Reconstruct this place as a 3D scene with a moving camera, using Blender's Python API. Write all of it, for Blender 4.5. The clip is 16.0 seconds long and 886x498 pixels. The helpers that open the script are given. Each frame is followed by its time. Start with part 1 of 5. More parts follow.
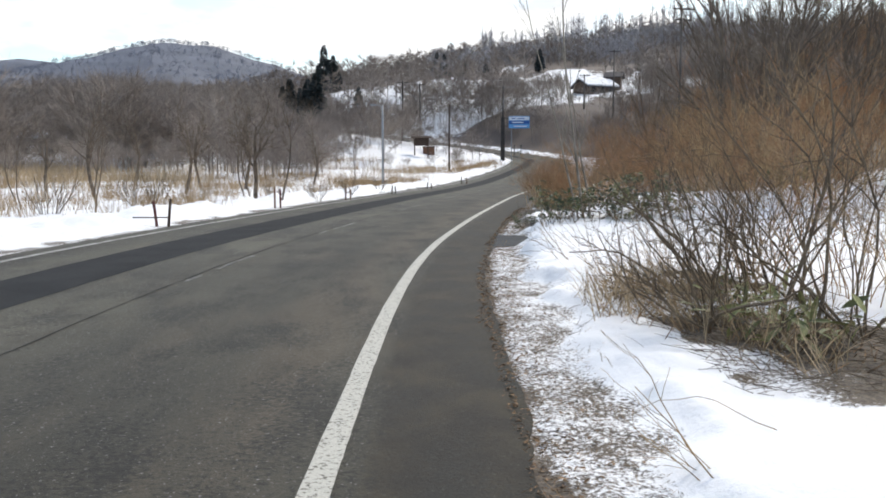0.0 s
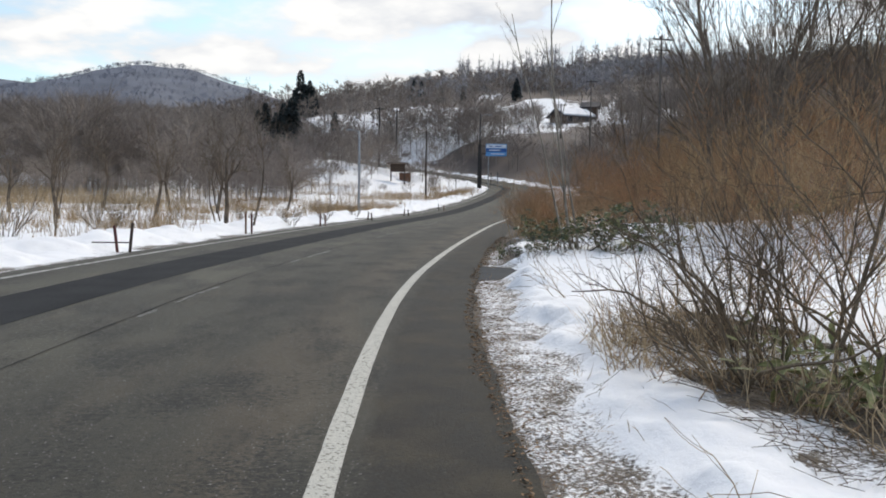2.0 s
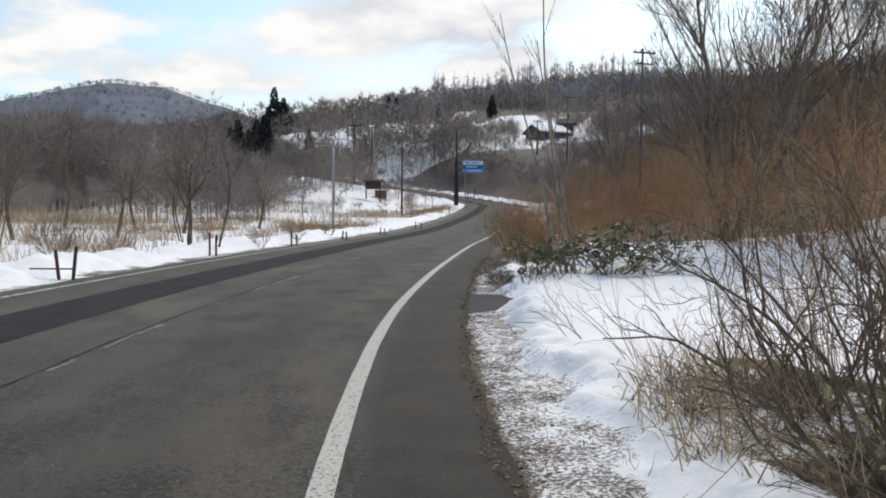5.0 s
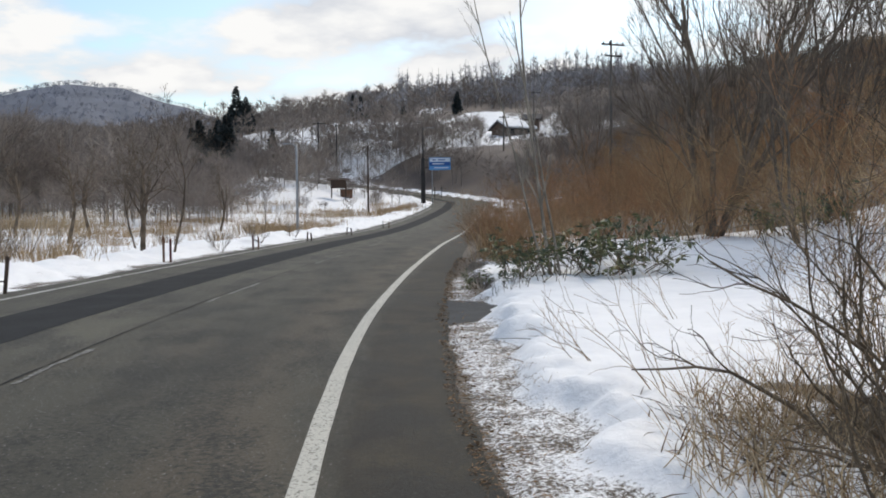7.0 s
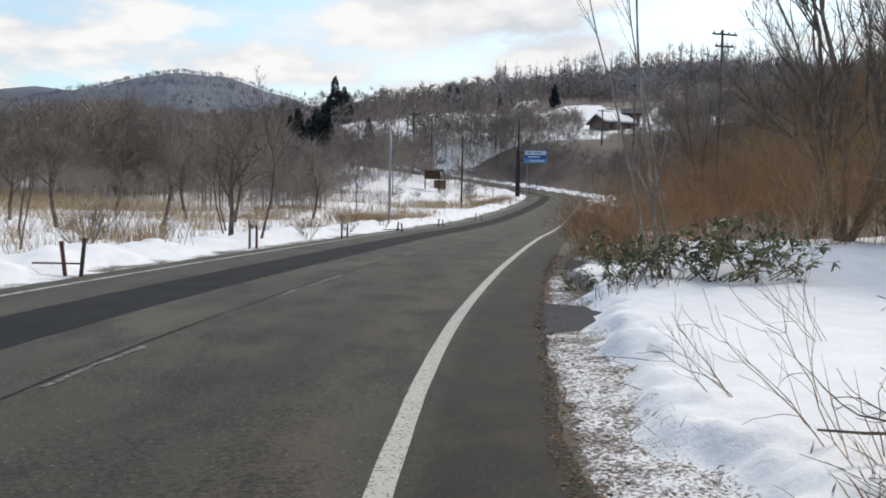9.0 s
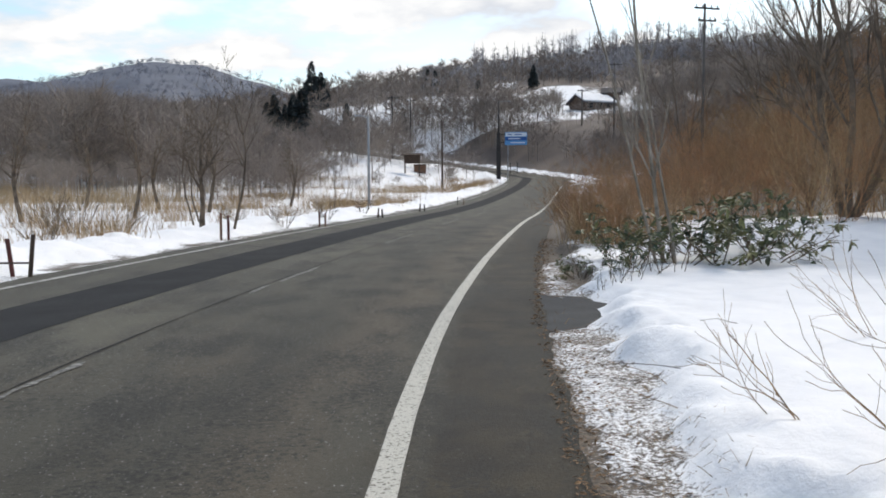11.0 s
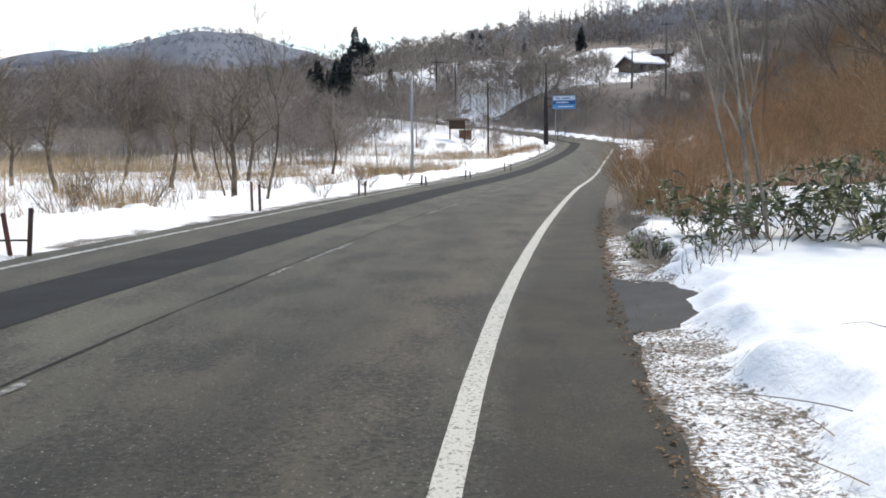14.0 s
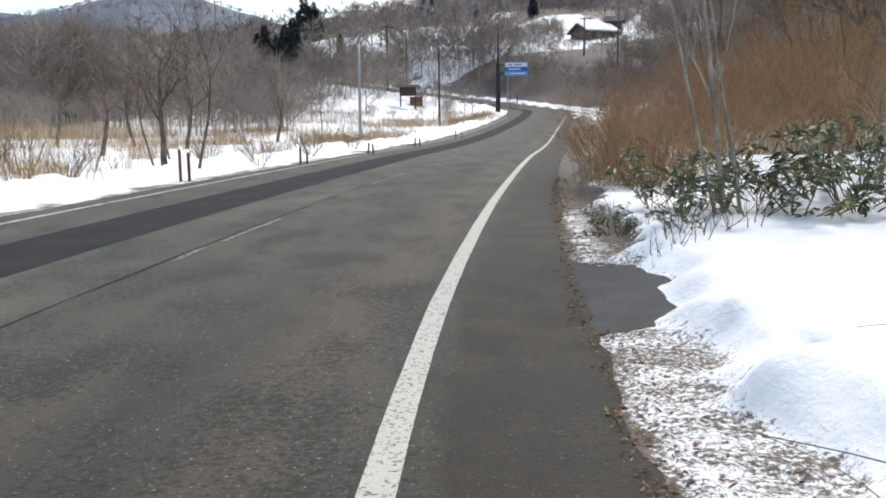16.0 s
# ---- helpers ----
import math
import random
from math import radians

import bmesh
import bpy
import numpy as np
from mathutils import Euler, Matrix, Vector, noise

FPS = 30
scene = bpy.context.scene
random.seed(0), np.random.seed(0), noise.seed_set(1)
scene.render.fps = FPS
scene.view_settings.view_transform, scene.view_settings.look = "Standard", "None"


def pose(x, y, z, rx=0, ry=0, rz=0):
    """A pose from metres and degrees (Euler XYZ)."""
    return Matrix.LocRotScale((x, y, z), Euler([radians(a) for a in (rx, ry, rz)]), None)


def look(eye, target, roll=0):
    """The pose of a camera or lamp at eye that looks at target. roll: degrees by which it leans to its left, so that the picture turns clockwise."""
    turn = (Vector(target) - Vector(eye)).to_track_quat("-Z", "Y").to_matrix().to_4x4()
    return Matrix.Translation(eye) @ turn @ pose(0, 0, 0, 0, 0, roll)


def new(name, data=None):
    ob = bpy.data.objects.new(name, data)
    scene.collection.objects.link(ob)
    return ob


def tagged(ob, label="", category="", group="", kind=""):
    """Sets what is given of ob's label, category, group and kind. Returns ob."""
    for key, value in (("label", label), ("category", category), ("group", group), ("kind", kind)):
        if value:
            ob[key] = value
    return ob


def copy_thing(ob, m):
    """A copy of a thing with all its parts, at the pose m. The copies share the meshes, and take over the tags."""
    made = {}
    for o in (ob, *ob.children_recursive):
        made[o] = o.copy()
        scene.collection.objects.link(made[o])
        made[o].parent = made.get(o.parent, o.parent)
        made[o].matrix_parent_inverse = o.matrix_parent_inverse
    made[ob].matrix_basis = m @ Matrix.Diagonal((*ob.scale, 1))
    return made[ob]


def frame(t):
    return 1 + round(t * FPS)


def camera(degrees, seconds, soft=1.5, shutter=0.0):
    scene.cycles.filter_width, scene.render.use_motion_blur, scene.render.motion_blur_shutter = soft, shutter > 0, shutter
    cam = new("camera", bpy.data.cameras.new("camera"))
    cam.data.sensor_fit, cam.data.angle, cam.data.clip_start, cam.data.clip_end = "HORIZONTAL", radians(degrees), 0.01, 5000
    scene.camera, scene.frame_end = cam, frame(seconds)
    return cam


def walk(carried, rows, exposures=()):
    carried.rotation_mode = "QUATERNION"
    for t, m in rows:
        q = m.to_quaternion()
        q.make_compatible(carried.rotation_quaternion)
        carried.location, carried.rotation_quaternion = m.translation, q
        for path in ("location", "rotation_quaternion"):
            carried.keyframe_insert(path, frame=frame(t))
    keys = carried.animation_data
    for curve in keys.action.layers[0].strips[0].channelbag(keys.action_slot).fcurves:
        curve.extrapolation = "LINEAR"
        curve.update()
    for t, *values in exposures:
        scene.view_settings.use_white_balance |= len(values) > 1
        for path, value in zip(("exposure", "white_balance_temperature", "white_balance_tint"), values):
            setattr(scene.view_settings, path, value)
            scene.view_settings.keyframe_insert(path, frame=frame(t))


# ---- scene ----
cam = camera(55, 16.0, soft=1.8)
walk(cam, [
    (0, look((-0.392, -5.620, 1.505), (-0.233, 4.330, 0.516), -0.05)),
    (0.5, look((-0.415, -5.352, 1.500), (-0.054, 4.605, 0.646), 1.48)),
    (1, look((-0.427, -5.075, 1.502), (-0.566, 4.897, 0.768), 2.40)),
    (1.5, look((-0.465, -4.796, 1.503), (-0.197, 5.190, 1.046), -0.25)),
    (2, look((-0.499, -4.508, 1.497), (-0.040, 5.459, 0.823), 0.87)),
    (2.5, look((-0.500, -4.200, 1.498), (-0.479, 5.786, 0.974), 1.73)),
    (3, look((-0.509, -3.887, 1.498), (-0.065, 6.095, 1.103), -0.55)),
    (3.5, look((-0.520, -3.571, 1.499), (-0.019, 6.410, 1.157), 1.26)),
    (4, look((-0.541, -3.250, 1.496), (-0.131, 6.738, 1.225), 1.04)),
    (4.2, look((-0.547, -3.115, 1.497), (0.151, 6.851, 1.073), 0.10)),
    (6.3, look((-0.550, -1.617, 1.526), (0.217, 8.340, 1.013), 1.10)),
    (6.5, look((-0.545, -1.472, 1.526), (0.285, 8.476, 0.930), 1.10)),
    (7, look((-0.542, -1.107, 1.523), (0.585, 8.817, 1.028), -0.45)),
    (7.5, look((-0.534, -0.739, 1.514), (-0.676, 9.251, 1.095), 0.03)),
    (8, look((-0.539, -0.389, 1.496), (-1.575, 9.556, 1.352), -1.99)),
    (8.5, look((-0.532, -0.058, 1.487), (-0.962, 9.928, 1.158), -0.85)),
    (9, look((-0.480, 0.258, 1.486), (-0.426, 10.241, 0.902), 1.19)),
    (9.2, look((-0.471, 0.380, 1.486), (0.022, 10.360, 1.078), 0.76)),
    (11.3, look((-0.519, 1.649, 1.465), (-0.276, 11.615, 0.679), -0.14)),
    (11.5, look((-0.522, 1.773, 1.463), (-0.344, 11.747, 0.771), 0.38)),
    (12, look((-0.550, 2.089, 1.452), (-0.321, 12.068, 0.859), -1.10)),
    (12.5, look((-0.555, 2.397, 1.446), (-0.393, 12.352, 0.509), -0.81)),
    (13, look((-0.524, 2.692, 1.446), (-1.122, 12.570, 0.008), 1.05)),
    (13.5, look((-0.534, 2.991, 1.438), (-0.473, 12.909, 0.157), -0.62)),
    (14, look((-0.526, 3.291, 1.426), (-0.792, 13.221, 0.276), -0.65)),
    (14.5, look((-0.503, 3.600, 1.424), (-0.937, 13.502, 0.103), 0.18)),
    (15, look((-0.491, 3.917, 1.413), (-0.116, 13.811, 0.016), -1.15)),
    (15.5, look((-0.429, 4.228, 1.398), (-0.131, 14.155, 0.237), 0.31)),
    (16, look((-0.383, 4.547, 1.383), (-0.099, 14.426, -0.142), -0.49)),
], exposures=[(0, 0.20), (1.5, -0.08), (4.2, -0.16), (9, -0.20), (12, 0.02), (12.5, 0.05), (13.5, 0.29), (16, 0.38)])

# ---- light ----
SUN_EL, SUN_AZ = 46.0, 35.0      # degrees; azimuth to the right of +y
world = bpy.data.worlds.new("world")
scene.world = world
world.use_nodes = True
wt = world.node_tree
wt.nodes.clear()


def wnode(kind, **values):
    n = wt.nodes.new(kind)
    for k, v in values.items():
        n.inputs[k].default_value = v
    return n


w_out = wnode("ShaderNodeOutputWorld")
w_bg = wnode("ShaderNodeBackground", Strength=1.0)
w_sky = wnode("ShaderNodeTexSky")
w_sky.sky_type, w_sky.sun_disc = "NISHITA", False
w_sky.sun_elevation, w_sky.sun_rotation = radians(SUN_EL), radians(SUN_AZ)
w_sky.air_density, w_sky.dust_density = 1.0, 1.5
w_dim = wnode("ShaderNodeVectorMath")
w_dim.operation = "MULTIPLY"
w_dim.inputs[1].default_value = (0.189, 0.200, 0.192)
w_tc = wnode("ShaderNodeTexCoord")
w_sep = wnode("ShaderNodeSeparateXYZ")
w_add = wnode("ShaderNodeMath")
w_add.operation, w_add.inputs[1].default_value = "ADD", 0.22
w_div = wnode("ShaderNodeVectorMath")
w_div.operation = "DIVIDE"
w_com = wnode("ShaderNodeCombineXYZ", Z=1.0)
w_flat = wnode("ShaderNodeVectorMath")
w_flat.operation = "MULTIPLY"
w_flat.inputs[1].default_value = (1, 1, 0)
w_n1 = wnode("ShaderNodeTexNoise", Scale=1.7, Detail=7.0, Roughness=0.52)
w_n2 = wnode("ShaderNodeTexNoise", Scale=3.4, Detail=5.0, Roughness=0.55)
w_map = wnode("ShaderNodeMapping", Location=(5.3, 2.2, 0.0))
w_low = wnode("ShaderNodeMath")
w_low.operation = "MULTIPLY_ADD"
w_low.inputs[1].default_value, w_low.inputs[2].default_value = -0.22, 0.06
w_sum = wnode("ShaderNodeMath")
w_r1 = wnode("ShaderNodeValToRGB")
w_r1.color_ramp.elements[0].position, w_r1.color_ramp.elements[1].position = 0.44, 0.55
w_r2 = wnode("ShaderNodeValToRGB")
w_r2.color_ramp.elements[0].position, w_r2.color_ramp.elements[1].position = 0.38, 0.60
w_r2.color_ramp.elements[0].color, w_r2.color_ramp.elements[1].color = (0.78, 0.81, 0.87, 1), (1.10, 1.095, 1.08, 1)
w_mix = wnode("ShaderNodeMix")
w_mix.data_type = "RGBA"
for a, b in ((w_tc.outputs["Generated"], w_sep.inputs[0]), (w_sep.outputs["Z"], w_add.inputs[0]),
             (w_add.outputs[0], w_com.inputs["X"]), (w_add.outputs[0], w_com.inputs["Y"]),
             (w_tc.outputs["Generated"], w_flat.inputs[0]), (w_flat.outputs[0], w_div.inputs[0]), (w_com.outputs[0], w_div.inputs[1]),
             (w_div.outputs[0], w_map.inputs[0]), (w_map.outputs[0], w_n1.inputs["Vector"]), (w_map.outputs[0], w_n2.inputs["Vector"]),
             (w_sep.outputs["Z"], w_low.inputs[0]), (w_n1.outputs[0], w_sum.inputs[0]), (w_low.outputs[0], w_sum.inputs[1]), (w_sum.outputs[0], w_r1.inputs[0]), (w_n2.outputs[0], w_r2.inputs[0]),
             (w_sky.outputs[0], w_dim.inputs[0]), (w_r1.outputs[0], w_mix.inputs[0]),
             (w_dim.outputs[0], w_mix.inputs[6]), (w_r2.outputs[0], w_mix.inputs[7]),
             (w_mix.outputs[2], w_bg.inputs[0]), (w_bg.outputs[0], w_out.inputs[0])):
    wt.links.new(a, b)

sun = new("sun", bpy.data.lights.new("sun", "SUN"))
sun.data.energy, sun.data.angle, sun.data.color = 2.35, radians(12), (1.0, 0.91, 0.79)
sun.matrix_world = look((0, 0, 60), (-60 * math.sin(radians(SUN_AZ)), -60 * math.cos(radians(SUN_AZ)), 60 - 60 * math.tan(radians(SUN_EL))))

# ---- materials ----
def material(name, color, rough=0.85, second=None, scale=4.0, fine=40.0, bump=0.3, spread=(0.35, 0.65), metal=0.0, spec=0.3, vary=0.0, bump_dist=0.02, detail=6.0):
    """A surface of two noise-mixed colours with fine grain and relief, in object metres."""
    m = bpy.data.materials.new(name)
    m.use_nodes = True
    t = m.node_tree
    b = t.nodes["Principled BSDF"]
    b.inputs["Roughness"].default_value, b.inputs["Metallic"].default_value = rough, metal
    b.inputs["Specular IOR Level"].default_value = spec
    tc = t.nodes.new("ShaderNodeNewGeometry")
    n1, n2 = t.nodes.new("ShaderNodeTexNoise"), t.nodes.new("ShaderNodeTexNoise")
    n1.inputs["Scale"].default_value, n1.inputs["Detail"].default_value = scale, detail
    n2.inputs["Scale"].default_value, n2.inputs["Detail"].default_value = fine, 3.0
    for n in (n1, n2):
        t.links.new(tc.outputs["Position"], n.inputs["Vector"])
    r = t.nodes.new("ShaderNodeValToRGB")
    second = second or tuple(c * 0.72 for c in color)
    r.color_ramp.elements[0].position, r.color_ramp.elements[1].position = spread
    r.color_ramp.elements[0].color, r.color_ramp.elements[1].color = (*second, 1), (*color, 1)
    t.links.new(n1.outputs[0], r.inputs[0])
    grain = t.nodes.new("ShaderNodeMapRange")
    grain.inputs[1].default_value, grain.inputs[2].default_value = 0.3, 0.7
    grain.inputs[3].default_value, grain.inputs[4].default_value = 0.78, 1.2
    t.links.new(n2.outputs[0], grain.inputs[0])
    mul = t.nodes.new("ShaderNodeVectorMath")
    mul.operation = "SCALE"
    t.links.new(r.outputs[0], mul.inputs[0])
    t.links.new(grain.outputs[0], mul.inputs["Scale"])
    last = mul.outputs[0]
    if vary:
        info = t.nodes.new("ShaderNodeNewGeometry")
        mr = t.nodes.new("ShaderNodeMapRange")
        mr.inputs[3].default_value, mr.inputs[4].default_value = 1 - vary, 1 + vary
        t.links.new(info.outputs["Random Per Island"], mr.inputs[0])
        v = t.nodes.new("ShaderNodeVectorMath")
        v.operation = "SCALE"
        t.links.new(last, v.inputs[0])
        t.links.new(mr.outputs[0], v.inputs["Scale"])
        last = v.outputs[0]
    t.links.new(last, b.inputs["Base Color"])
    if bump:
        bp = t.nodes.new("ShaderNodeBump")
        bp.inputs["Strength"].default_value, bp.inputs["Distance"].default_value = bump, bump_dist
        t.links.new(n2.outputs[0], bp.inputs["Height"])
        t.links.new(bp.outputs[0], b.inputs["Normal"])
    return m


M = {}
M["twig"] = material("twig", (0.37, 0.25, 0.138), 0.8, (0.20, 0.134, 0.076), 9, 60, 0.2, vary=0.35)
M["stem"] = material("stem", (0.17, 0.13, 0.088), 0.85, (0.085, 0.065, 0.046), 8, 70, 0.4, vary=0.25)
M["red_twig"] = material("red_twig", (0.41, 0.215, 0.105), 0.8, (0.17, 0.11, 0.064), 1.3, 50, 0.2, vary=0.35)
M["tan_twig"] = material("tan_twig", (0.46, 0.33, 0.18), 0.85, (0.3, 0.205, 0.125), 5, 50, 0.2, vary=0.3)
M["dry_grass"] = material("dry_grass", (0.42, 0.30, 0.17), 0.9, (0.27, 0.18, 0.10), 1.5, 30, 0.2, vary=0.35)
M["reed"] = material("reed", (0.52, 0.40, 0.255), 0.9, (0.36, 0.27, 0.165), 0.4, 12, 0.2, vary=0.3)
M["leaf"] = material("leaf", (0.17, 0.165, 0.065), 0.5, (0.042, 0.075, 0.05), 2.2, 40, 0.2, spec=0.3, vary=0.4)
M["bamboo_leaf"] = material("bamboo_leaf", (0.26, 0.255, 0.10), 0.6, (0.12, 0.135, 0.055), 8, 60, 0.2, vary=0.4)
M["dead_leaf"] = material("dead_leaf", (0.29, 0.18, 0.095), 0.85, (0.12, 0.078, 0.048), 12, 60, 0.2, vary=0.35)
M["orchard_bark"] = material("orchard_bark", (0.17, 0.13, 0.095), 0.9, (0.075, 0.06, 0.046), 5, 40, 0.6, vary=0.25)
M["birch"] = material("birch", (0.31, 0.275, 0.23), 0.8, (0.15, 0.13, 0.105), 3, 30, 0.3)
M["bark"] = material("bark", (0.17, 0.138, 0.108), 0.9, (0.09, 0.073, 0.058), 5, 40, 0.6, vary=0.2)
M["conifer"] = material("conifer", (0.050, 0.064, 0.068), 0.8, (0.028, 0.038, 0.042), 0.6, 6, 0.3, vary=0.4)
M["woods"] = material("woods", (0.31, 0.265, 0.228), 0.9, (0.21, 0.18, 0.162), 0.05, 4, 0.0, vary=0.3)
# Woods again, paler and cooler: haze over the hills painted into the colour.
M["woods_ridge_hazed"] = material("woods_ridge_hazed", (0.40, 0.39, 0.41), 0.9, (0.29, 0.285, 0.30), 0.05, 4, 0.0, vary=0.25)
# Farthest trees carry the blue of distance haze in their colour.
M["woods_far_hazed"] = material("woods_far_hazed", (0.25, 0.265, 0.32), 0.95, (0.18, 0.195, 0.235), 0.02, 2, 0.0, vary=0.2)
M["patch"] = material("patch", (0.030, 0.031, 0.032), 0.9, (0.021, 0.022, 0.023), 1.2, 70, 0.5, bump_dist=0.006, spec=0.12)
M["wet"] = material("wet", (0.044, 0.046, 0.049), 0.75, (0.028, 0.029, 0.031), 2.5, 60, 0.4, bump_dist=0.006, spec=0.2)
M["crack"] = material("crack", (0.02, 0.019, 0.018), 0.95, None, 6, 60, 0.2)
M["paint"] = material("paint", (0.49, 0.475, 0.42), 0.8, (0.13, 0.12, 0.10), 40, 160, 0.5, (0.34, 0.46), bump_dist=0.004)
M["worn_paint"] = material("worn_paint", (0.42, 0.415, 0.39), 0.85, (0.13, 0.125, 0.115), 7, 120, 0.5, (0.34, 0.56), bump_dist=0.004)
M["faint_paint"] = material("faint_paint", (0.27, 0.265, 0.245), 0.85, (0.085, 0.082, 0.076), 14, 120, 0.5, (0.44, 0.66), bump_dist=0.004)
M["wood_dark"] = material("wood_dark", (0.085, 0.06, 0.045), 0.85, (0.05, 0.036, 0.03), 6, 60, 0.4)
M["wood_red"] = material("wood_red", (0.13, 0.045, 0.04), 0.8, (0.08, 0.03, 0.028), 6, 60, 0.4)
M["wood_brown"] = material("wood_brown", (0.2, 0.11, 0.07), 0.85, (0.13, 0.07, 0.045), 6, 60, 0.4)
M["steel"] = material("steel", (0.33, 0.35, 0.37), 0.5, (0.25, 0.26, 0.28), 3, 40, 0.1, metal=0.5)
M["pole_dark"] = material("pole_dark", (0.045, 0.042, 0.042), 0.8, (0.03, 0.028, 0.028), 2, 30, 0.2)
M["concrete"] = material("concrete", (0.2, 0.19, 0.18), 0.85, (0.14, 0.135, 0.13), 2, 40, 0.3)
M["sign_blue"] = material("sign_blue", (0.10, 0.30, 0.62), 0.45, (0.08, 0.26, 0.55), 2, 40, 0.0)
M["sign_deep"] = material("sign_deep", (0.02, 0.10, 0.36), 0.45, None, 2, 40, 0.0)
M["sign_white"] = material("sign_white", (0.62, 0.70, 0.78), 0.5, (0.55, 0.62, 0.7), 2, 40, 0.0)
M["roof_snow"] = material("roof_snow", (0.78, 0.79, 0.82), 0.7, (0.66, 0.68, 0.72), 0.8, 12, 0.3)
M["roof_dark"] = material("roof_dark", (0.07, 0.065, 0.07), 0.7, None, 1, 20, 0.2)
M["wall_brown"] = material("wall_brown", (0.13, 0.09, 0.07), 0.85, (0.09, 0.065, 0.05), 1, 20, 0.2)
M["wall_grey"] = material("wall_grey", (0.22, 0.215, 0.21), 0.85, (0.16, 0.155, 0.15), 1, 20, 0.2)
M["pole_grey"] = material("pole_grey", (0.13, 0.12, 0.112), 0.85, (0.09, 0.084, 0.08), 2, 30, 0.2)
M["glass"] = material("glass", (0.03, 0.035, 0.04), 0.15, None, 1, 20, 0.0, spec=0.6)
M["cable"] = material("cable", (0.03, 0.03, 0.03), 0.6, None, 1, 20, 0.0)


def ground_material():
    """Snow, brown litter and bare hillside, told apart by two attributes of the sheet; a third fades far hills to a
    haze colour.
    """
    m = bpy.data.materials.new("ground")
    m.use_nodes = True
    t = m.node_tree
    b = t.nodes["Principled BSDF"]
    b.inputs["Specular IOR Level"].default_value = 0.25
    geo = t.nodes.new("ShaderNodeNewGeometry")

    def noise_at(scale, detail, rough=0.55):
        n = t.nodes.new("ShaderNodeTexNoise")
        n.inputs["Scale"].default_value, n.inputs["Detail"].default_value, n.inputs["Roughness"].default_value = scale, detail, rough
        t.links.new(geo.outputs["Position"], n.inputs["Vector"])
        return n.outputs[0]

    def ramp(src, p0, c0, p1, c1):
        r = t.nodes.new("ShaderNodeValToRGB")
        r.color_ramp.elements[0].position, r.color_ramp.elements[1].position = p0, p1
        r.color_ramp.elements[0].color, r.color_ramp.elements[1].color = (*c0, 1), (*c1, 1)
        t.links.new(src, r.inputs[0])
        return r.outputs[0]

    def math_node(op, a, bb):
        n = t.nodes.new("ShaderNodeMath")
        n.operation = op
        for k, v in enumerate((a, bb)):
            if isinstance(v, (int, float)):
                n.inputs[k].default_value = v
            else:
                t.links.new(v, n.inputs[k])
        return n.outputs[0]

    def mix(f, a, bb):
        n = t.nodes.new("ShaderNodeMix")
        n.data_type = "RGBA"
        for k, v in ((0, f), (6, a), (7, bb)):
            t.links.new(v, n.inputs[k])
        return n.outputs[2]

    cover = t.nodes.new("ShaderNodeAttribute")
    cover.attribute_name = "litter"
    hill = t.nodes.new("ShaderNodeAttribute")
    hill.attribute_name = "wooded"
    snow = ramp(noise_at(2.2, 6), 0.3, (0.795, 0.80, 0.815), 0.65, (0.88, 0.88, 0.885))
    litter = ramp(noise_at(26, 6, 0.7), 0.35, (0.042, 0.034, 0.027), 0.66, (0.18, 0.145, 0.11))
    bare = ramp(noise_at(0.09, 8, 0.65), 0.38, (0.10, 0.082, 0.075), 0.62, (0.155, 0.125, 0.105))
    # Aerial haze put into the base colour: bare hills turn blue-grey with distance.
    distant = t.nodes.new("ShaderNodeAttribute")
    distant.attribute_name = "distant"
    hazed = ramp(noise_at(0.03, 8, 0.7), 0.38, (0.105, 0.115, 0.142), 0.62, (0.155, 0.168, 0.205))
    bare = mix(distant.outputs["Fac"], bare, hazed)
    fine = math_node("MULTIPLY", math_node("SUBTRACT", noise_at(30, 9, 0.78), 0.5), 2.6)
    fine2 = math_node("MULTIPLY", math_node("SUBTRACT", noise_at(2.1, 4), 0.5), 1.0)
    amount = math_node("ADD", math_node("ADD", fine, fine2), cover.outputs["Fac"])
    f1 = ramp(amount, 0.40, (0, 0, 0), 0.64, (1, 1, 1))
    big = math_node("ADD", math_node("MULTIPLY", math_node("SUBTRACT", noise_at(0.07, 10, 0.78), 0.5), 2.2), math_node("MULTIPLY", math_node("SUBTRACT", noise_at(0.55, 5, 0.7), 0.5), 1.5))
    f2 = ramp(math_node("ADD", big, hill.outputs["Fac"]), 0.42, (0, 0, 0), 0.58, (1, 1, 1))
    t.links.new(mix(f2, mix(f1, snow, litter), bare), b.inputs["Base Color"])
    b.inputs["Roughness"].default_value = 0.75
    bump = t.nodes.new("ShaderNodeBump")
    bump.inputs["Strength"].default_value, bump.inputs["Distance"].default_value = 0.4, 0.035
    t.links.new(math_node("ADD", noise_at(16, 8, 0.65), math_node("MULTIPLY", noise_at(3, 4), 1.6)), bump.inputs["Height"])
    t.links.new(bump.outputs[0], b.inputs["Normal"])
    return m


M["ground"] = ground_material()


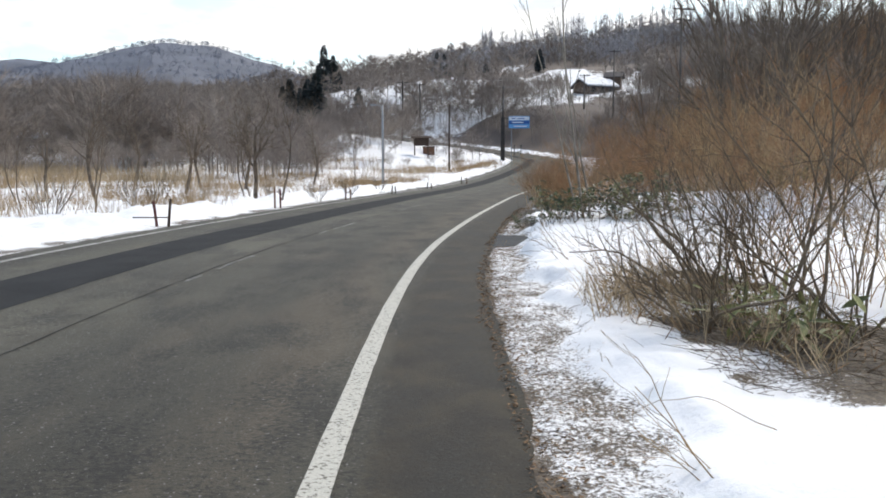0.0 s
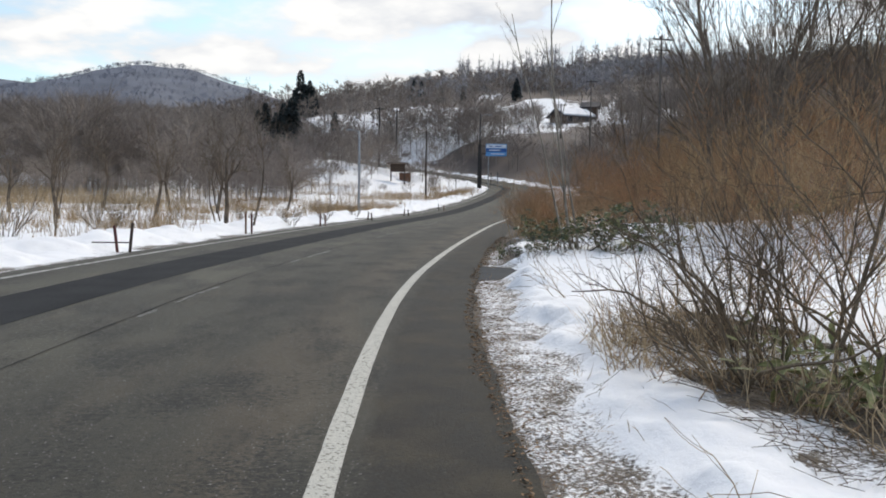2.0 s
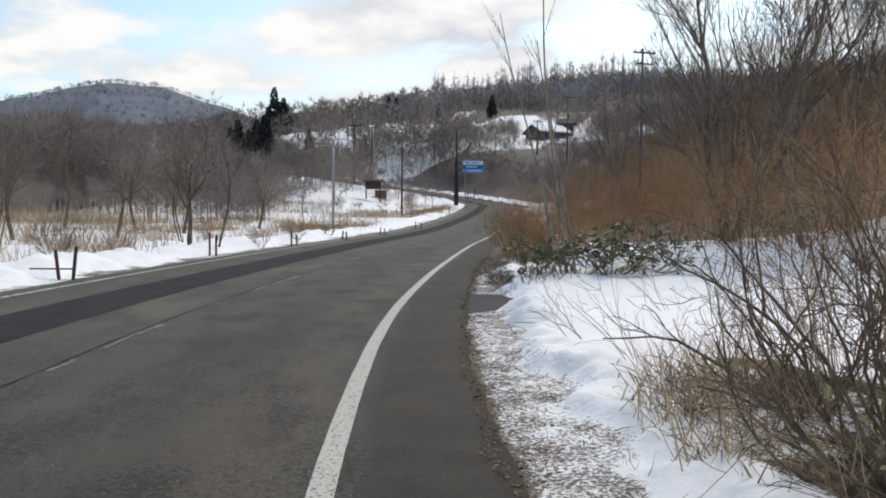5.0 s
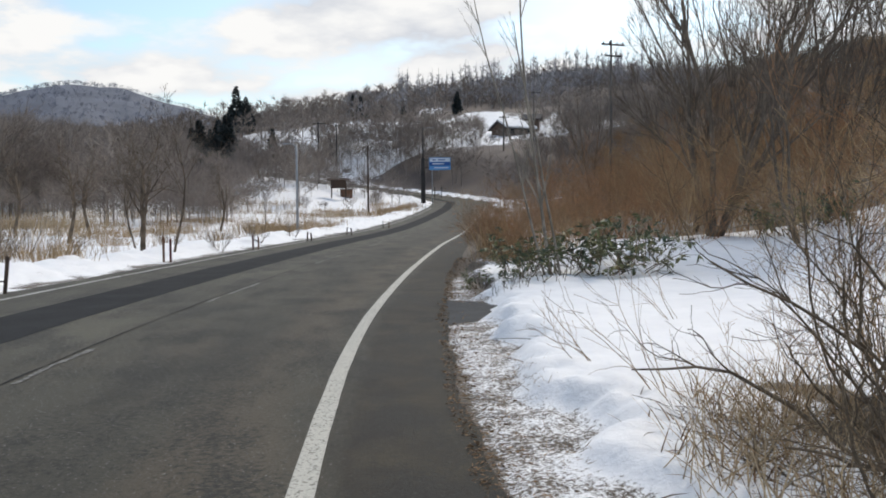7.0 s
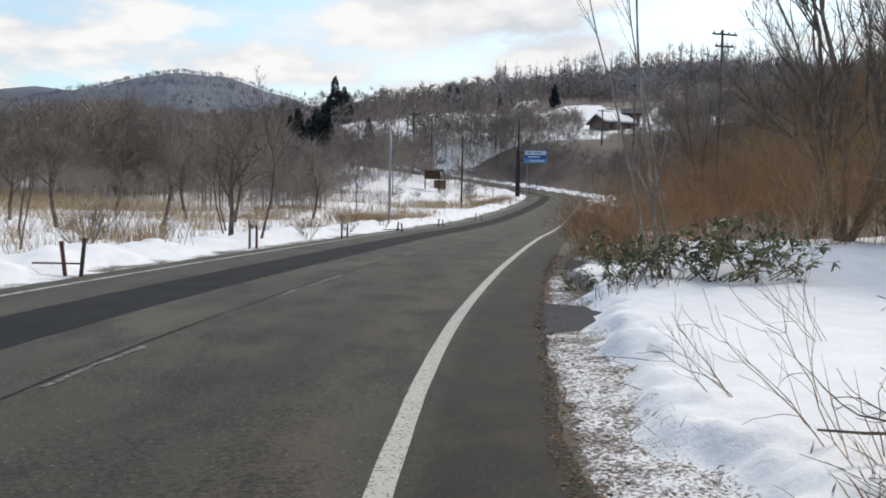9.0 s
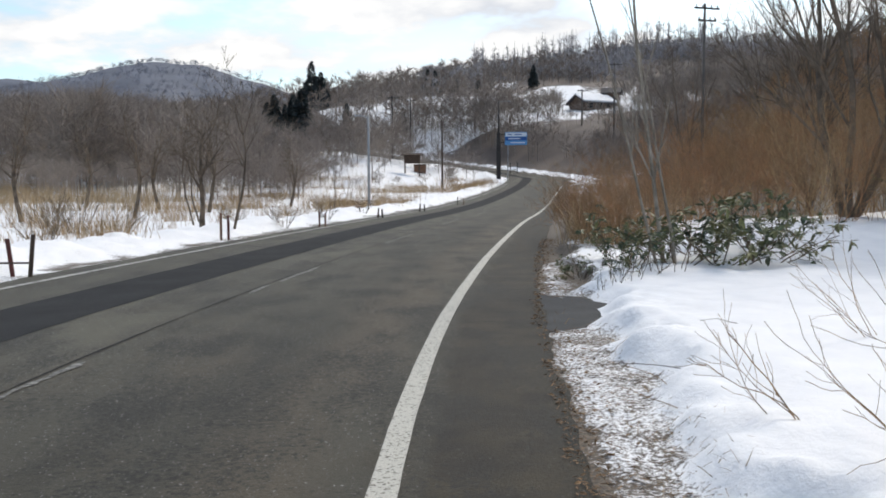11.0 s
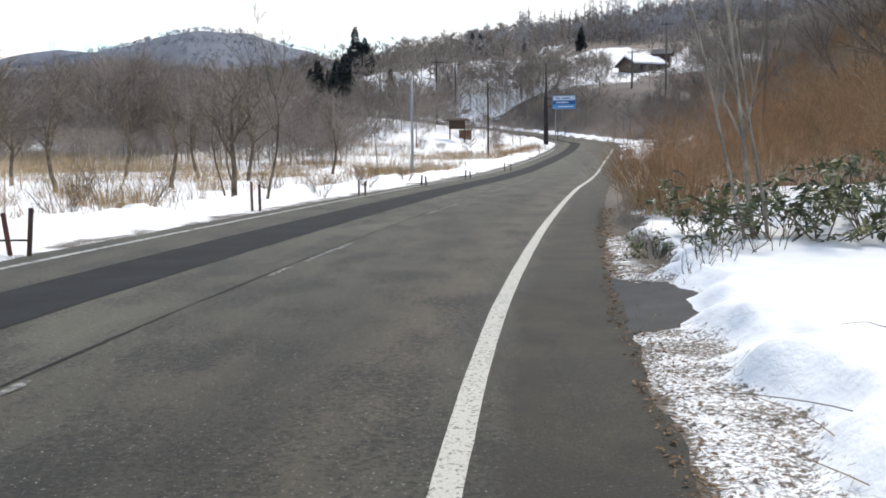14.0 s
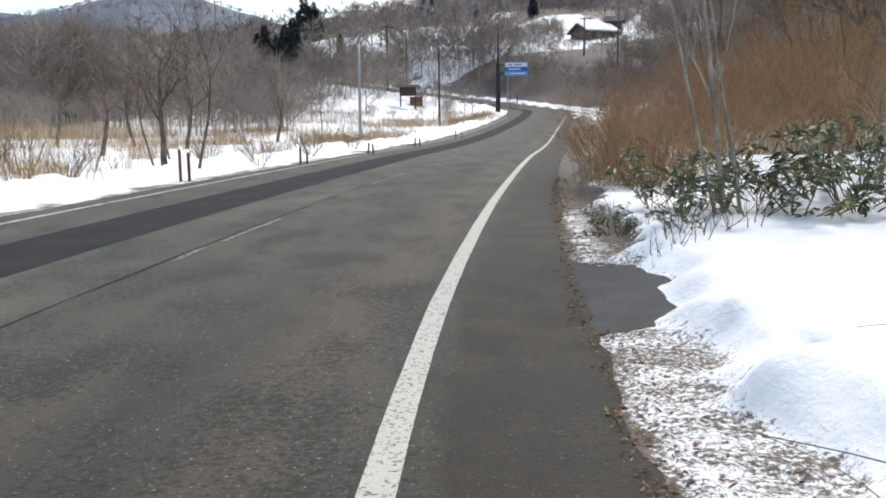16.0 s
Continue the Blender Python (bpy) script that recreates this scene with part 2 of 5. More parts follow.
def road_material():
    """Coarse worn asphalt: aggregate flecks, brown dust drawn out along the lanes, darker polished tracks."""
    m = bpy.data.materials.new("asphalt")
    m.use_nodes = True
    t = m.node_tree
    b = t.nodes["Principled BSDF"]
    geo = t.nodes.new("ShaderNodeNewGeometry")

    def noise_at(scale, detail, stretch=None, rough=0.55):
        n = t.nodes.new("ShaderNodeTexNoise")
        n.inputs["Scale"].default_value, n.inputs["Detail"].default_value, n.inputs["Roughness"].default_value = scale, detail, rough
        src = geo.outputs["Position"]
        if stretch:
            mp = t.nodes.new("ShaderNodeMapping")
            mp.inputs["Rotation"].default_value, mp.inputs["Scale"].default_value = (0, 0, radians(6)), stretch
            t.links.new(src, mp.inputs[0])
            src = mp.outputs[0]
        t.links.new(src, n.inputs["Vector"])
        return n.outputs[0]

    def ramp(src, p0, c0, p1, c1):
        r = t.nodes.new("ShaderNodeValToRGB")
        r.color_ramp.elements[0].position, r.color_ramp.elements[1].position = p0, p1
        r.color_ramp.elements[0].color, r.color_ramp.elements[1].color = (*c0, 1), (*c1, 1)
        t.links.new(src, r.inputs[0])
        return r.outputs[0]

    def mix(f, a, bb):
        n = t.nodes.new("ShaderNodeMix")
        n.data_type = "RGBA"
        for k, v in ((0, f), (6, a), (7, bb)):
            t.links.new(v, n.inputs[k])
        return n.outputs[2]

    base = ramp(noise_at(0.55, 6, (1, 0.35, 1)), 0.32, (0.050, 0.0475, 0.0375), 0.68, (0.082, 0.0765, 0.0575))
    def attr(name):
        n = t.nodes.new("ShaderNodeAttribute")
        n.attribute_name = name
        return n.outputs["Fac"]

    def sums(op, p, q):
        n = t.nodes.new("ShaderNodeMath")
        n.operation = op
        for k, v in enumerate((p, q)):
            if isinstance(v, float):
                n.inputs[k].default_value = v
            else:
                t.links.new(v, n.inputs[k])
        return n.outputs[0]

    dust = ramp(sums("ADD", sums("MULTIPLY", noise_at(0.9, 8, (1, 0.25, 1), 0.65), 1.1), sums("MULTIPLY", attr("dusty"), 0.32)), 0.58, (0, 0, 0), 0.84, (0.95, 0.95, 0.95))
    soil = ramp(sums("ADD", sums("MULTIPLY", sums("SUBTRACT", noise_at(1.6, 7, (1, 0.4, 1), 0.65), 0.5), 1.3), attr("shoulder")), 0.05, (0, 0, 0), 0.42, (0.92, 0.92, 0.92))
    damp = ramp(noise_at(1.7, 5), 0.40, (0.024, 0.0205, 0.0155), 0.72, (0.062, 0.050, 0.030))
    brown = ramp(noise_at(45, 3), 0.3, (0.078, 0.066, 0.047), 0.7, (0.120, 0.100, 0.072))
    dark = ramp(sums("ADD", noise_at(19, 7, None, 0.8), sums("MULTIPLY", sums("SUBTRACT", noise_at(1.3, 4, (1, 0.5, 1)), 0.5), 0.7)), 0.40, (1, 1, 1), 0.52, (0, 0, 0))
    fleck = ramp(noise_at(44, 2, None, 0.5), 0.65, (0, 0, 0), 0.72, (1, 1, 1))
    pit = ramp(noise_at(33, 2), 0.0, (0.022, 0.021, 0.018), 1.0, (0.040, 0.038, 0.031))
    pale = ramp(noise_at(9, 2), 0.2, (0.2, 0.19, 0.175), 0.8, (0.34, 0.33, 0.31))
    fleck = sums("MULTIPLY", fleck, sums("SUBTRACT", 1.0, sums("MULTIPLY", soil, 0.75)))
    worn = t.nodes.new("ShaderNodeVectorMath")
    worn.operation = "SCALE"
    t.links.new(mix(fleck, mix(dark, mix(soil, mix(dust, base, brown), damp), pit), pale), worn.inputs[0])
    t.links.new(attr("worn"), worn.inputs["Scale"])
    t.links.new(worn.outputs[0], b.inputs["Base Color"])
    b.inputs["Roughness"].default_value, b.inputs["Specular IOR Level"].default_value = 0.82, 0.3
    bump = t.nodes.new("ShaderNodeBump")
    bump.inputs["Strength"].default_value, bump.inputs["Distance"].default_value = 0.9, 0.008
    t.links.new(noise_at(48, 5, None, 0.65), bump.inputs["Height"])
    t.links.new(bump.outputs[0], b.inputs["Normal"])
    return m


M["asphalt"] = road_material()

# ---- building helpers ----
def mesh_np(name, verts, faces, mat, smooth=False):
    """A mesh from arrays: verts (n, 3), faces a list of (m, k) index arrays."""
    me = bpy.data.meshes.new(name)
    verts = np.asarray(verts, np.float32)
    faces = [np.asarray(f, np.int32) for f in (faces if isinstance(faces, list) else [faces]) if len(f)]
    loops = np.concatenate([f.ravel() for f in faces])
    sizes = np.concatenate([np.full(len(f), f.shape[1], np.int32) for f in faces])
    me.vertices.add(len(verts))
    me.vertices.foreach_set("co", verts.ravel())
    me.loops.add(len(loops))
    me.loops.foreach_set("vertex_index", loops)
    me.polygons.add(len(sizes))
    me.polygons.foreach_set("loop_start", np.r_[0, np.cumsum(sizes)[:-1]].astype(np.int32))
    me.polygons.foreach_set("use_smooth", np.full(len(sizes), smooth))
    me.update(calc_edges=True)
    me.validate()
    me.materials.append(mat)
    return me


def part(name, bm, mat, parent=None, label="", smooth=False):
    """Links a bmesh, or a ready mesh, as one object under a thing."""
    if isinstance(bm, bpy.types.Mesh):
        me = bm
    else:
        me = bpy.data.meshes.new(name)
        bm.to_mesh(me)
        bm.free()
        me.materials.append(mat)
        for p in me.polygons:
            p.use_smooth = smooth
    ob = new(name, me)
    if parent:
        ob.parent = parent
    if label:
        ob["label"] = label
    return ob


def thing(name, m, label, category, group="", kind=""):
    ob = new(name)
    ob.empty_display_size = 0.2
    ob.matrix_world = m
    return tagged(ob, label, category, group, kind)


def box_bm(sx, sy, sz, at=(0, 0, 0), bevel=0.0, bm=None, turn=None):
    """A bevelled box whose base centre is at the given place."""
    bm = bm or bmesh.new()
    made = bmesh.ops.create_cube(bm, size=1)["verts"]
    m = Matrix.Translation(at) @ (turn or Matrix()) @ Matrix.Translation((0, 0, sz / 2)) @ Matrix.Diagonal((sx, sy, sz, 1))
    bmesh.ops.transform(bm, matrix=m, verts=made)
    if bevel:
        edges = list({e for v in made for e in v.link_edges})
        bmesh.ops.bevel(bm, geom=edges, offset=bevel, segments=1, affect="EDGES")
    return bm


def tube_bm(points, radii, sides=8, bm=None):
    """A closed tube along points."""
    bm = bm or bmesh.new()
    rings = []
    for k, p in enumerate(points):
        p = Vector(p)
        a = (Vector(points[min(k + 1, len(points) - 1)]) - Vector(points[max(k - 1, 0)])).normalized()
        u = a.orthogonal().normalized()
        v = a.cross(u)
        r = radii[k] if hasattr(radii, "__len__") else radii
        rings.append([bm.verts.new(p + r * (math.cos(q) * u + math.sin(q) * v)) for q in (2 * math.pi * i / sides for i in range(sides))])
    for r0, r1 in zip(rings, rings[1:]):
        for i in range(sides):
            bm.faces.new((r0[i], r0[(i + 1) % sides], r1[(i + 1) % sides], r1[i]))
    bm.faces.new(rings[0][::-1])
    bm.faces.new(rings[-1])
    return bm


def segments_mesh(segs, sides=3):
    """Verts and quads of tapered tubes, from rows of x0 y0 z0 x1 y1 z1 r0 r1."""
    s = np.asarray(segs, float)
    p0, p1, r = s[:, :3], s[:, 3:6], s[:, 6:8]
    a = p1 - p0
    a /= np.linalg.norm(a, axis=1, keepdims=True) + 1e-9
    ref = np.where(np.abs(a[:, 2:3]) < 0.9, [[0, 0, 1.0]], [[1.0, 0, 0]])
    u = np.cross(a, ref)
    u /= np.linalg.norm(u, axis=1, keepdims=True) + 1e-9
    v = np.cross(a, u)
    q = 2 * np.pi * np.arange(sides) / sides
    ring = np.cos(q)[None, :, None] * u[:, None] + np.sin(q)[None, :, None] * v[:, None]
    verts = np.concatenate([p0[:, None] + ring * r[:, None, :1], p1[:, None] + ring * r[:, None, 1:]], 1)
    k = np.arange(sides)
    quad = np.stack([k, (k + 1) % sides, (k + 1) % sides + sides, k + sides], 1)
    faces = (np.arange(len(s)) * 2 * sides)[:, None, None] + quad[None]
    return verts.reshape(-1, 3), faces.reshape(-1, 4)


def grow(rng, start, aim, length, radius, depth, out, bend=0.18, kids=(3, 6), spread=0.7, rise=0.12, ratio=0.55, steps=5, thin=0.45, floor_r=0.0015):
    """A branch and its side branches, as rows for segments_mesh, tagged by depth."""
    p = np.array(start, float)
    d = np.array(aim, float)
    d /= np.linalg.norm(d)
    nodes = []
    for k in range(steps):
        r0 = max(radius * (1 - (1 - thin) * k / steps), floor_r)
        r1 = max(radius * (1 - (1 - thin) * (k + 1) / steps), floor_r)
        d = d + rng.normal(0, bend, 3) + (0, 0, rise * 0.5)
        d /= np.linalg.norm(d)
        q = p + d * length / steps
        out.append((*p, *q, r0, r1, depth))
        p = q
        nodes.append((p.copy(), d.copy(), r1, (k + 1) / steps))
    if depth > 0:
        for _ in range(rng.integers(kids[0], kids[1] + 1)):
            at, way, r, f = nodes[rng.integers(1 if steps > 2 else 0, len(nodes))]
            side = rng.normal(0, 1, 3)
            side -= way * (side @ way)
            side /= np.linalg.norm(side) + 1e-9
            grow(rng, at, way + spread * side * rng.uniform(0.6, 1.3) + (0, 0, rise), length * ratio * rng.uniform(0.65, 1.25) * (1.15 - 0.4 * f), max(r * 0.62, floor_r), depth - 1, out, bend, kids, spread, rise, ratio, max(2, steps - 1), thin, floor_r)


def plant(name, m, label, category, groups, group=""):
    """A plant whose parts are given as (part name, verts, faces, material, label)."""
    ob = thing(name, m, label, category, group)
    for pname, verts, faces, mat, plabel in groups:
        part(pname, mesh_np(pname, verts, faces, mat), None, ob, plabel)
    return ob


def split_segs(out, cut, sides=(5, 3)):
    """Thick and thin rows as two meshes."""
    out = np.array(out)
    thick, fine = out[out[:, 8] >= cut], out[out[:, 8] < cut]
    return segments_mesh(thick, sides[0]), segments_mesh(fine, sides[1])


LEAF_V = np.array([(0, 0, 0), (-0.22, 0.3, 0.03), (0, 0.3, -0.02), (0.22, 0.3, 0.03), (-0.2, 0.7, 0.0), (0, 0.7, -0.05), (0.2, 0.7, 0.0), (0, 1, -0.12)], float)
BLADE_V = np.array([(-0.5, 0, 0), (0.5, 0, 0), (-0.45, 0.55, -0.02), (0.45, 0.55, -0.02), (0, 1, -0.16)], float)
BLADE_F = [np.array([(0, 1, 3, 2)]), np.array([(2, 3, 4)])]
LEAF_F = [np.array([(1, 2, 5, 4), (2, 3, 6, 5)]), np.array([(0, 2, 1), (0, 3, 2), (4, 5, 7), (5, 6, 7)])]


def scatter(verts, faces, places, turns, sizes):
    """Copies of a small shape joined in one array. turns (n, 3, 3), sizes (n,) or (n, 3)."""
    sizes = np.asarray(sizes, float)
    sizes = sizes[:, None] * np.ones(3) if sizes.ndim == 1 else sizes
    v = np.einsum("nij,nkj->nki", turns, verts[None] * sizes[:, None]) + np.asarray(places)[:, None]
    n = len(verts)
    first = (np.arange(len(v)) * n)[:, None, None]
    return v.reshape(-1, 3), [(first + f[None]).reshape(-1, f.shape[1]) for f in faces]


def turns_of(ways, rng):
    """Turns that lay a leaf's y axis along each way, rolled at random about it."""
    w = ways / (np.linalg.norm(ways, axis=1, keepdims=True) + 1e-9)
    ref = rng.normal(0, 0.45, w.shape) + (0, 0, 1)
    x = np.cross(w, ref)
    x /= np.linalg.norm(x, axis=1, keepdims=True) + 1e-9
    z = np.cross(x, w)
    return np.stack([x, w, z], 2)


def random_ways(rng, n, up=0.3):
    w = rng.normal(0, 1, (n, 3)) + (0, 0, up)
    return w / np.linalg.norm(w, axis=1, keepdims=True)

# ---- the road's line and the lie of the land ----
KNOTS = np.array([(-1.1, -60), (-1.05, -30), (-1.0, -12), (-0.91, -1), (-0.75, 4.5), (-0.43, 8.9), (0.11, 13.4), (1.25, 21), (3.4, 33.5),
                  (5.75, 45.5), (10.9, 73.5), (17.0, 105), (17.8, 116), (12.5, 127), (1.5, 140), (-14, 163), (-34, 200)], float)


def smooth_line(knots, step):
    pts = []
    k = np.vstack([2 * knots[0] - knots[1], knots, 2 * knots[-1] - knots[-2]])
    for a, b, c, d in zip(k, k[1:], k[2:], k[3:]):
        n = max(2, int(np.linalg.norm(c - b) / step))
        for t in np.arange(n) / n:
            pts.append(0.5 * (2 * b + (c - a) * t + (2 * a - 5 * b + 4 * c - d) * t * t + (3 * b - a - 3 * c + d) * t**3))
    return np.array(pts + [knots[-1]])


LINE = smooth_line(KNOTS, 0.6)
TANG = np.gradient(LINE, axis=0)
TANG /= np.linalg.norm(TANG, axis=1, keepdims=True)
NORM = np.stack([TANG[:, 1], -TANG[:, 0]], 1)      # to the right
RUN = np.r_[0, np.cumsum(np.linalg.norm(np.diff(LINE, axis=0), axis=1))]
TURN_RUN = RUN[np.argmin(np.abs(LINE[:, 1] - 105) + np.abs(LINE[:, 0] - 17))]
FLAT_RUN = RUN[np.argmin(np.abs(LINE[:, 1] - 45.5))]


def grade(run):
    """The road's height along its length."""
    a = np.clip(run - FLAT_RUN, 0, TURN_RUN - FLAT_RUN)
    up = np.clip(run - TURN_RUN, 0, None)
    return 0.00046 * a * a + 0.052 * up + 0.05 * (np.clip(up, 14, 70) - 14)


TABLE = np.random.RandomState(7).rand(256, 256)


def vnoise(x, y, scale, seed=0):
    """Smooth value noise from 0 to 1."""
    x, y = np.asarray(x) / scale + 37.7 * seed, np.asarray(y) / scale + 11.3 * seed
    i, j = np.floor(x).astype(int), np.floor(y).astype(int)
    u, v = x - i, y - j
    u, v = u * u * (3 - 2 * u), v * v * (3 - 2 * v)
    g = lambda a, b: TABLE[a % 256, b % 256]
    return (g(i, j) * (1 - u) + g(i + 1, j) * u) * (1 - v) + (g(i, j + 1) * (1 - u) + g(i + 1, j + 1) * u) * v


def step(a, b, x):
    t = np.clip((np.asarray(x) - a) / (b - a), 0, 1)
    return t * t * (3 - 2 * t)


def beside(x, y):
    """The offset from the right-hand edge line (right of it positive) and the run along it."""
    x, y = np.ravel(x), np.ravel(y)
    off, run = np.empty(len(x)), np.empty(len(x))
    for k in range(0, len(x), 20000):
        dx, dy = x[k:k + 20000, None] - LINE[:, 0], y[k:k + 20000, None] - LINE[:, 1]
        n = np.argmin(dx * dx + dy * dy, 1)
        r = np.arange(len(n))
        off[k:k + 20000] = dx[r, n] * NORM[n, 0] + dy[r, n] * NORM[n, 1]
        far = np.sqrt(dx[r, n] ** 2 + dy[r, n] ** 2)
        off[k:k + 20000] = np.sign(off[k:k + 20000]) * far
        run[k:k + 20000] = RUN[n] + np.clip(dx[r, n] * TANG[n, 0] + dy[r, n] * TANG[n, 1], -1, 1)
    return off, run


RIGHT, LEFT = 1.07, -7.05      # the asphalt's two edges


def hills(x, y):
    g = lambda cx, cy, sx, sy, h: h * np.exp(-((x - cx) / sx) ** 2 / 2 - ((y - cy) / sy) ** 2 / 2)
    z = np.clip(g(90, 330, 140, 130, 41) - 4, 0, None) + g(-225, 440, 90, 80, 17) + g(-70, 430, 60, 70, 7)
    z = z + g(-290, 950, 85, 150, 55) + g(-200, 930, 90, 150, 30) + g(-400, 640, 190, 150, 42) + g(-120, 860, 240, 170, 50)
    z = z + g(-980, 2100, 300, 300, 250) + g(-120, 2000, 260, 250, 165) + g(620, 760, 330, 260, 80)
    z = z * step(70, 150, np.hypot(x, y)) + 14 * step(3, 45, x - 0.17 * y - 3) * step(0, 40, y + 30) * (1 - step(95, 190, y))
    return z + (vnoise(x, y, 60, 3) - 0.5) * 9 * step(150, 400, np.hypot(x, y)) + (vnoise(x, y, 22, 4) - 0.5) * 5 * step(150, 300, np.hypot(x, y))


def land(x, y, full=False):
    """Height of the ground sheet, and where it is littered and wooded."""
    shape = np.shape(x)
    x, y = np.ravel(x).astype(float), np.ravel(y).astype(float)
    off, run = beside(x, y)
    e, l = off - RIGHT, LEFT - off
    road = grade(run)
    rise = 0.021 * np.clip(y - 38, 0, 90)
    lay = hills(x, y) + np.where(off > -3, 0.28 + 0.035 * np.clip(e - 2, 0, 30), -0.22 + rise + 1.7 * np.exp(-((x + 7) / 9) ** 2 / 2 - ((y - 108) / 9) ** 2 / 2))
    away = np.maximum(e, l)
    z = road + (lay - road) * np.where(off > -3, step(0.8, 16, e), step(1.0, 22, l))
    wob = (vnoise(x, y, 0.8, 1) - 0.5) * 0.5 + (vnoise(x, y, 0.23, 2) - 0.5) * 0.22
    gap = np.exp(-((y - 11.2) / 1.15) ** 4)
    snow_r = step(0.58, 0.95, e - 0.12 * gap + wob * (1 - 0.4 * gap) + 0.12 * step(12, 14, y)) * step(-70, -60, y)
    snow_l = step(0.25, 0.8, l + wob * 0.8)
    lump = (vnoise(x, y, 1.9, 5) - 0.35) * 0.06 + (vnoise(x, y, 0.42, 6) - 0.5) * 0.055 + (vnoise(x, y, 0.16, 8) - 0.5) * (0.02 + 0.05 * np.exp(-((e - 0.95) / 0.3) ** 2))
    z = z + 0.42 * step(14.3, 16.8, y) * (1 - step(20, 28, y)) * step(1.7, 3.6, e) * (1 - step(12, 18, e)) * (e > 0) * (off > 0)
    bank = 0.09 + 0.12 * step(3.2, 6.5, y) * np.exp(-np.clip(e - 2, 0, None) / 6)
    z = z + snow_r * (bank + lump * (1.1 - 0.5 * step(1.0, 1.6, e)))
    ridge = (0.15 + 0.24 * vnoise(x, y, 5.5, 9) + 0.26 * (vnoise(x, y, 0.55, 15) - 0.5) + 0.14 * (vnoise(x, y, 0.27, 16) - 0.5)) * np.exp(-((l - 1.5) / 1.0) ** 2)
    z = z + snow_l * (ridge + lump * 0.7 * np.exp(-np.clip(l - 2, 0, None) / 20))
    crumbs = (vnoise(x, y, 0.1, 11) - 0.45) * 0.05 * step(0.05, 0.2, e) * (1 - gap) * (1 - snow_r) * (e < 2)
    z = z + np.clip(crumbs, -0.004, 1)
    z = z - 0.13 * np.exp(-((x - 1.73) / 0.075) ** 2 - ((y - 8.9) / 0.1) ** 2) - 0.05 * np.exp(-((x - 1.62) / 0.12) ** 2 - ((y - 9.05) / 0.06) ** 2)
    z = z - 0.07 * step(0.02, 0.25, -away) - 0.012 * (np.abs(away) < 0.1)
    z = z - 0.05 * gap * (1 - step(0.5, 0.85, e + wob * 0.5)) * (e > -0.2) * (e < 2)
    if not full:
        return z.reshape(shape)
    near_r = (e > -0.3) & (e < 40)
    verge = 0.51 + 0.04 * (1 - step(6, 10, y)) - 0.97 * step(0.55, 0.95, e + wob) + 0.35 * (1 - step(0.0, 0.13, e + wob * 0.2))
    litter = np.where(near_r, verge, -0.45)
    warp = 1.1 * (vnoise(x, y, 0.9, 18) - 0.5) + 0.5 * (vnoise(x, y, 0.3, 19) - 0.5)
    litter = litter + 1.25 * (1 - step(0.75, 1.15, np.minimum(np.hypot((x - 2.45) / 1.0, (y - 1.0) / 2.1), np.hypot((x - 2.9) / 0.7, (y - 3.6) / 0.95)) + warp)) * (0.55 + 0.6 * step(0.2, 0.6, vnoise(x, y, 0.6, 17)))
    litter = np.where((l > -0.3) & (l < 70), 0.45 - 0.95 * step(0.1, 0.6, l + wob * 0.8), litter)
    litter = litter + 0.62 * np.exp(-((l - 0.75) / 0.55) ** 2) + 0.35 * (1 - step(0.9, 2.0, e + wob)) * step(0.2, 0.6, e) * step(11.5, 14, y)
    litter = litter + 0.32 * step(5, 9, l) * (vnoise(x, y, 4.0, 12) > 0.35) * (off < 0)
    litter = litter + 0.5 * step(10, 20, e) * (off > 0)
    brown = step(20, 23, y + 3 * (vnoise(x, y, 2.5, 41) - 0.5)) * step(3, 5, e) + 0.45 * step(16, 19, y) * (1 - step(1.7, 2.8, e + wob)) * (e > 0)
    litter = litter + 1.3 * np.clip(brown, 0, 1) * (off > 0) * (y < 95)
    far = np.hypot(x, y)
    wooded = -0.6 + 1.12 * step(1.5, 12, hills(x, y)) + 0.3 * step(200, 420, far) + 0.85 * step(400, 700, far)
    wooded = wooded + 0.55 * step(9, 24, e) * (off > 0) * (far < 160)
    wooded = wooded + 1.45 * step(1.5, 3.2, e) * (off > 0) * step(32, 55, y) * (1 - step(135, 160, far))
    glade = np.exp(-(((x / np.maximum(y, 1)) - 0.098) / 0.018) ** 4 - ((y - 232) / 12) ** 4) + np.exp(-((x - 36) / 9) ** 4 - ((y - 172) / 10) ** 4)
    wooded = wooded + 0.7 * (off < -8.2) * (off > -32) * step(112, 122, y) * (y < 178) - 0.12 * step(140, 160, far) * (1 - step(200, 235, far)) + 1.1 * step(205, 245, far) * (1 - np.clip(glade, 0, 1)) - 0.35 * np.clip(glade, 0, 1)
    wooded = wooded + 0.55 * step(66, 78, y) * (x < -0.1 * y - 4) * (far < 200)
    wooded = wooded - 0.8 * step(0.5, 0.66, vnoise(x, y * 0.7, 8, 61)) * step(128, 150, far) * (1 - step(222, 255, far))
    return z, litter, wooded


def spaced(parts):
    """Grid lines from (start, end, first gap, last gap) stretches."""
    out = []
    for a, b, g0, g1 in parts:
        n = max(2, int(2 * abs(b - a) / (g0 + g1)))
        w = np.linspace(g0, g1, n)
        out += list(a + (b - a) * np.r_[0, np.cumsum(w)[:-1]] / w.sum())
    return np.array(out + [parts[-1][1]])


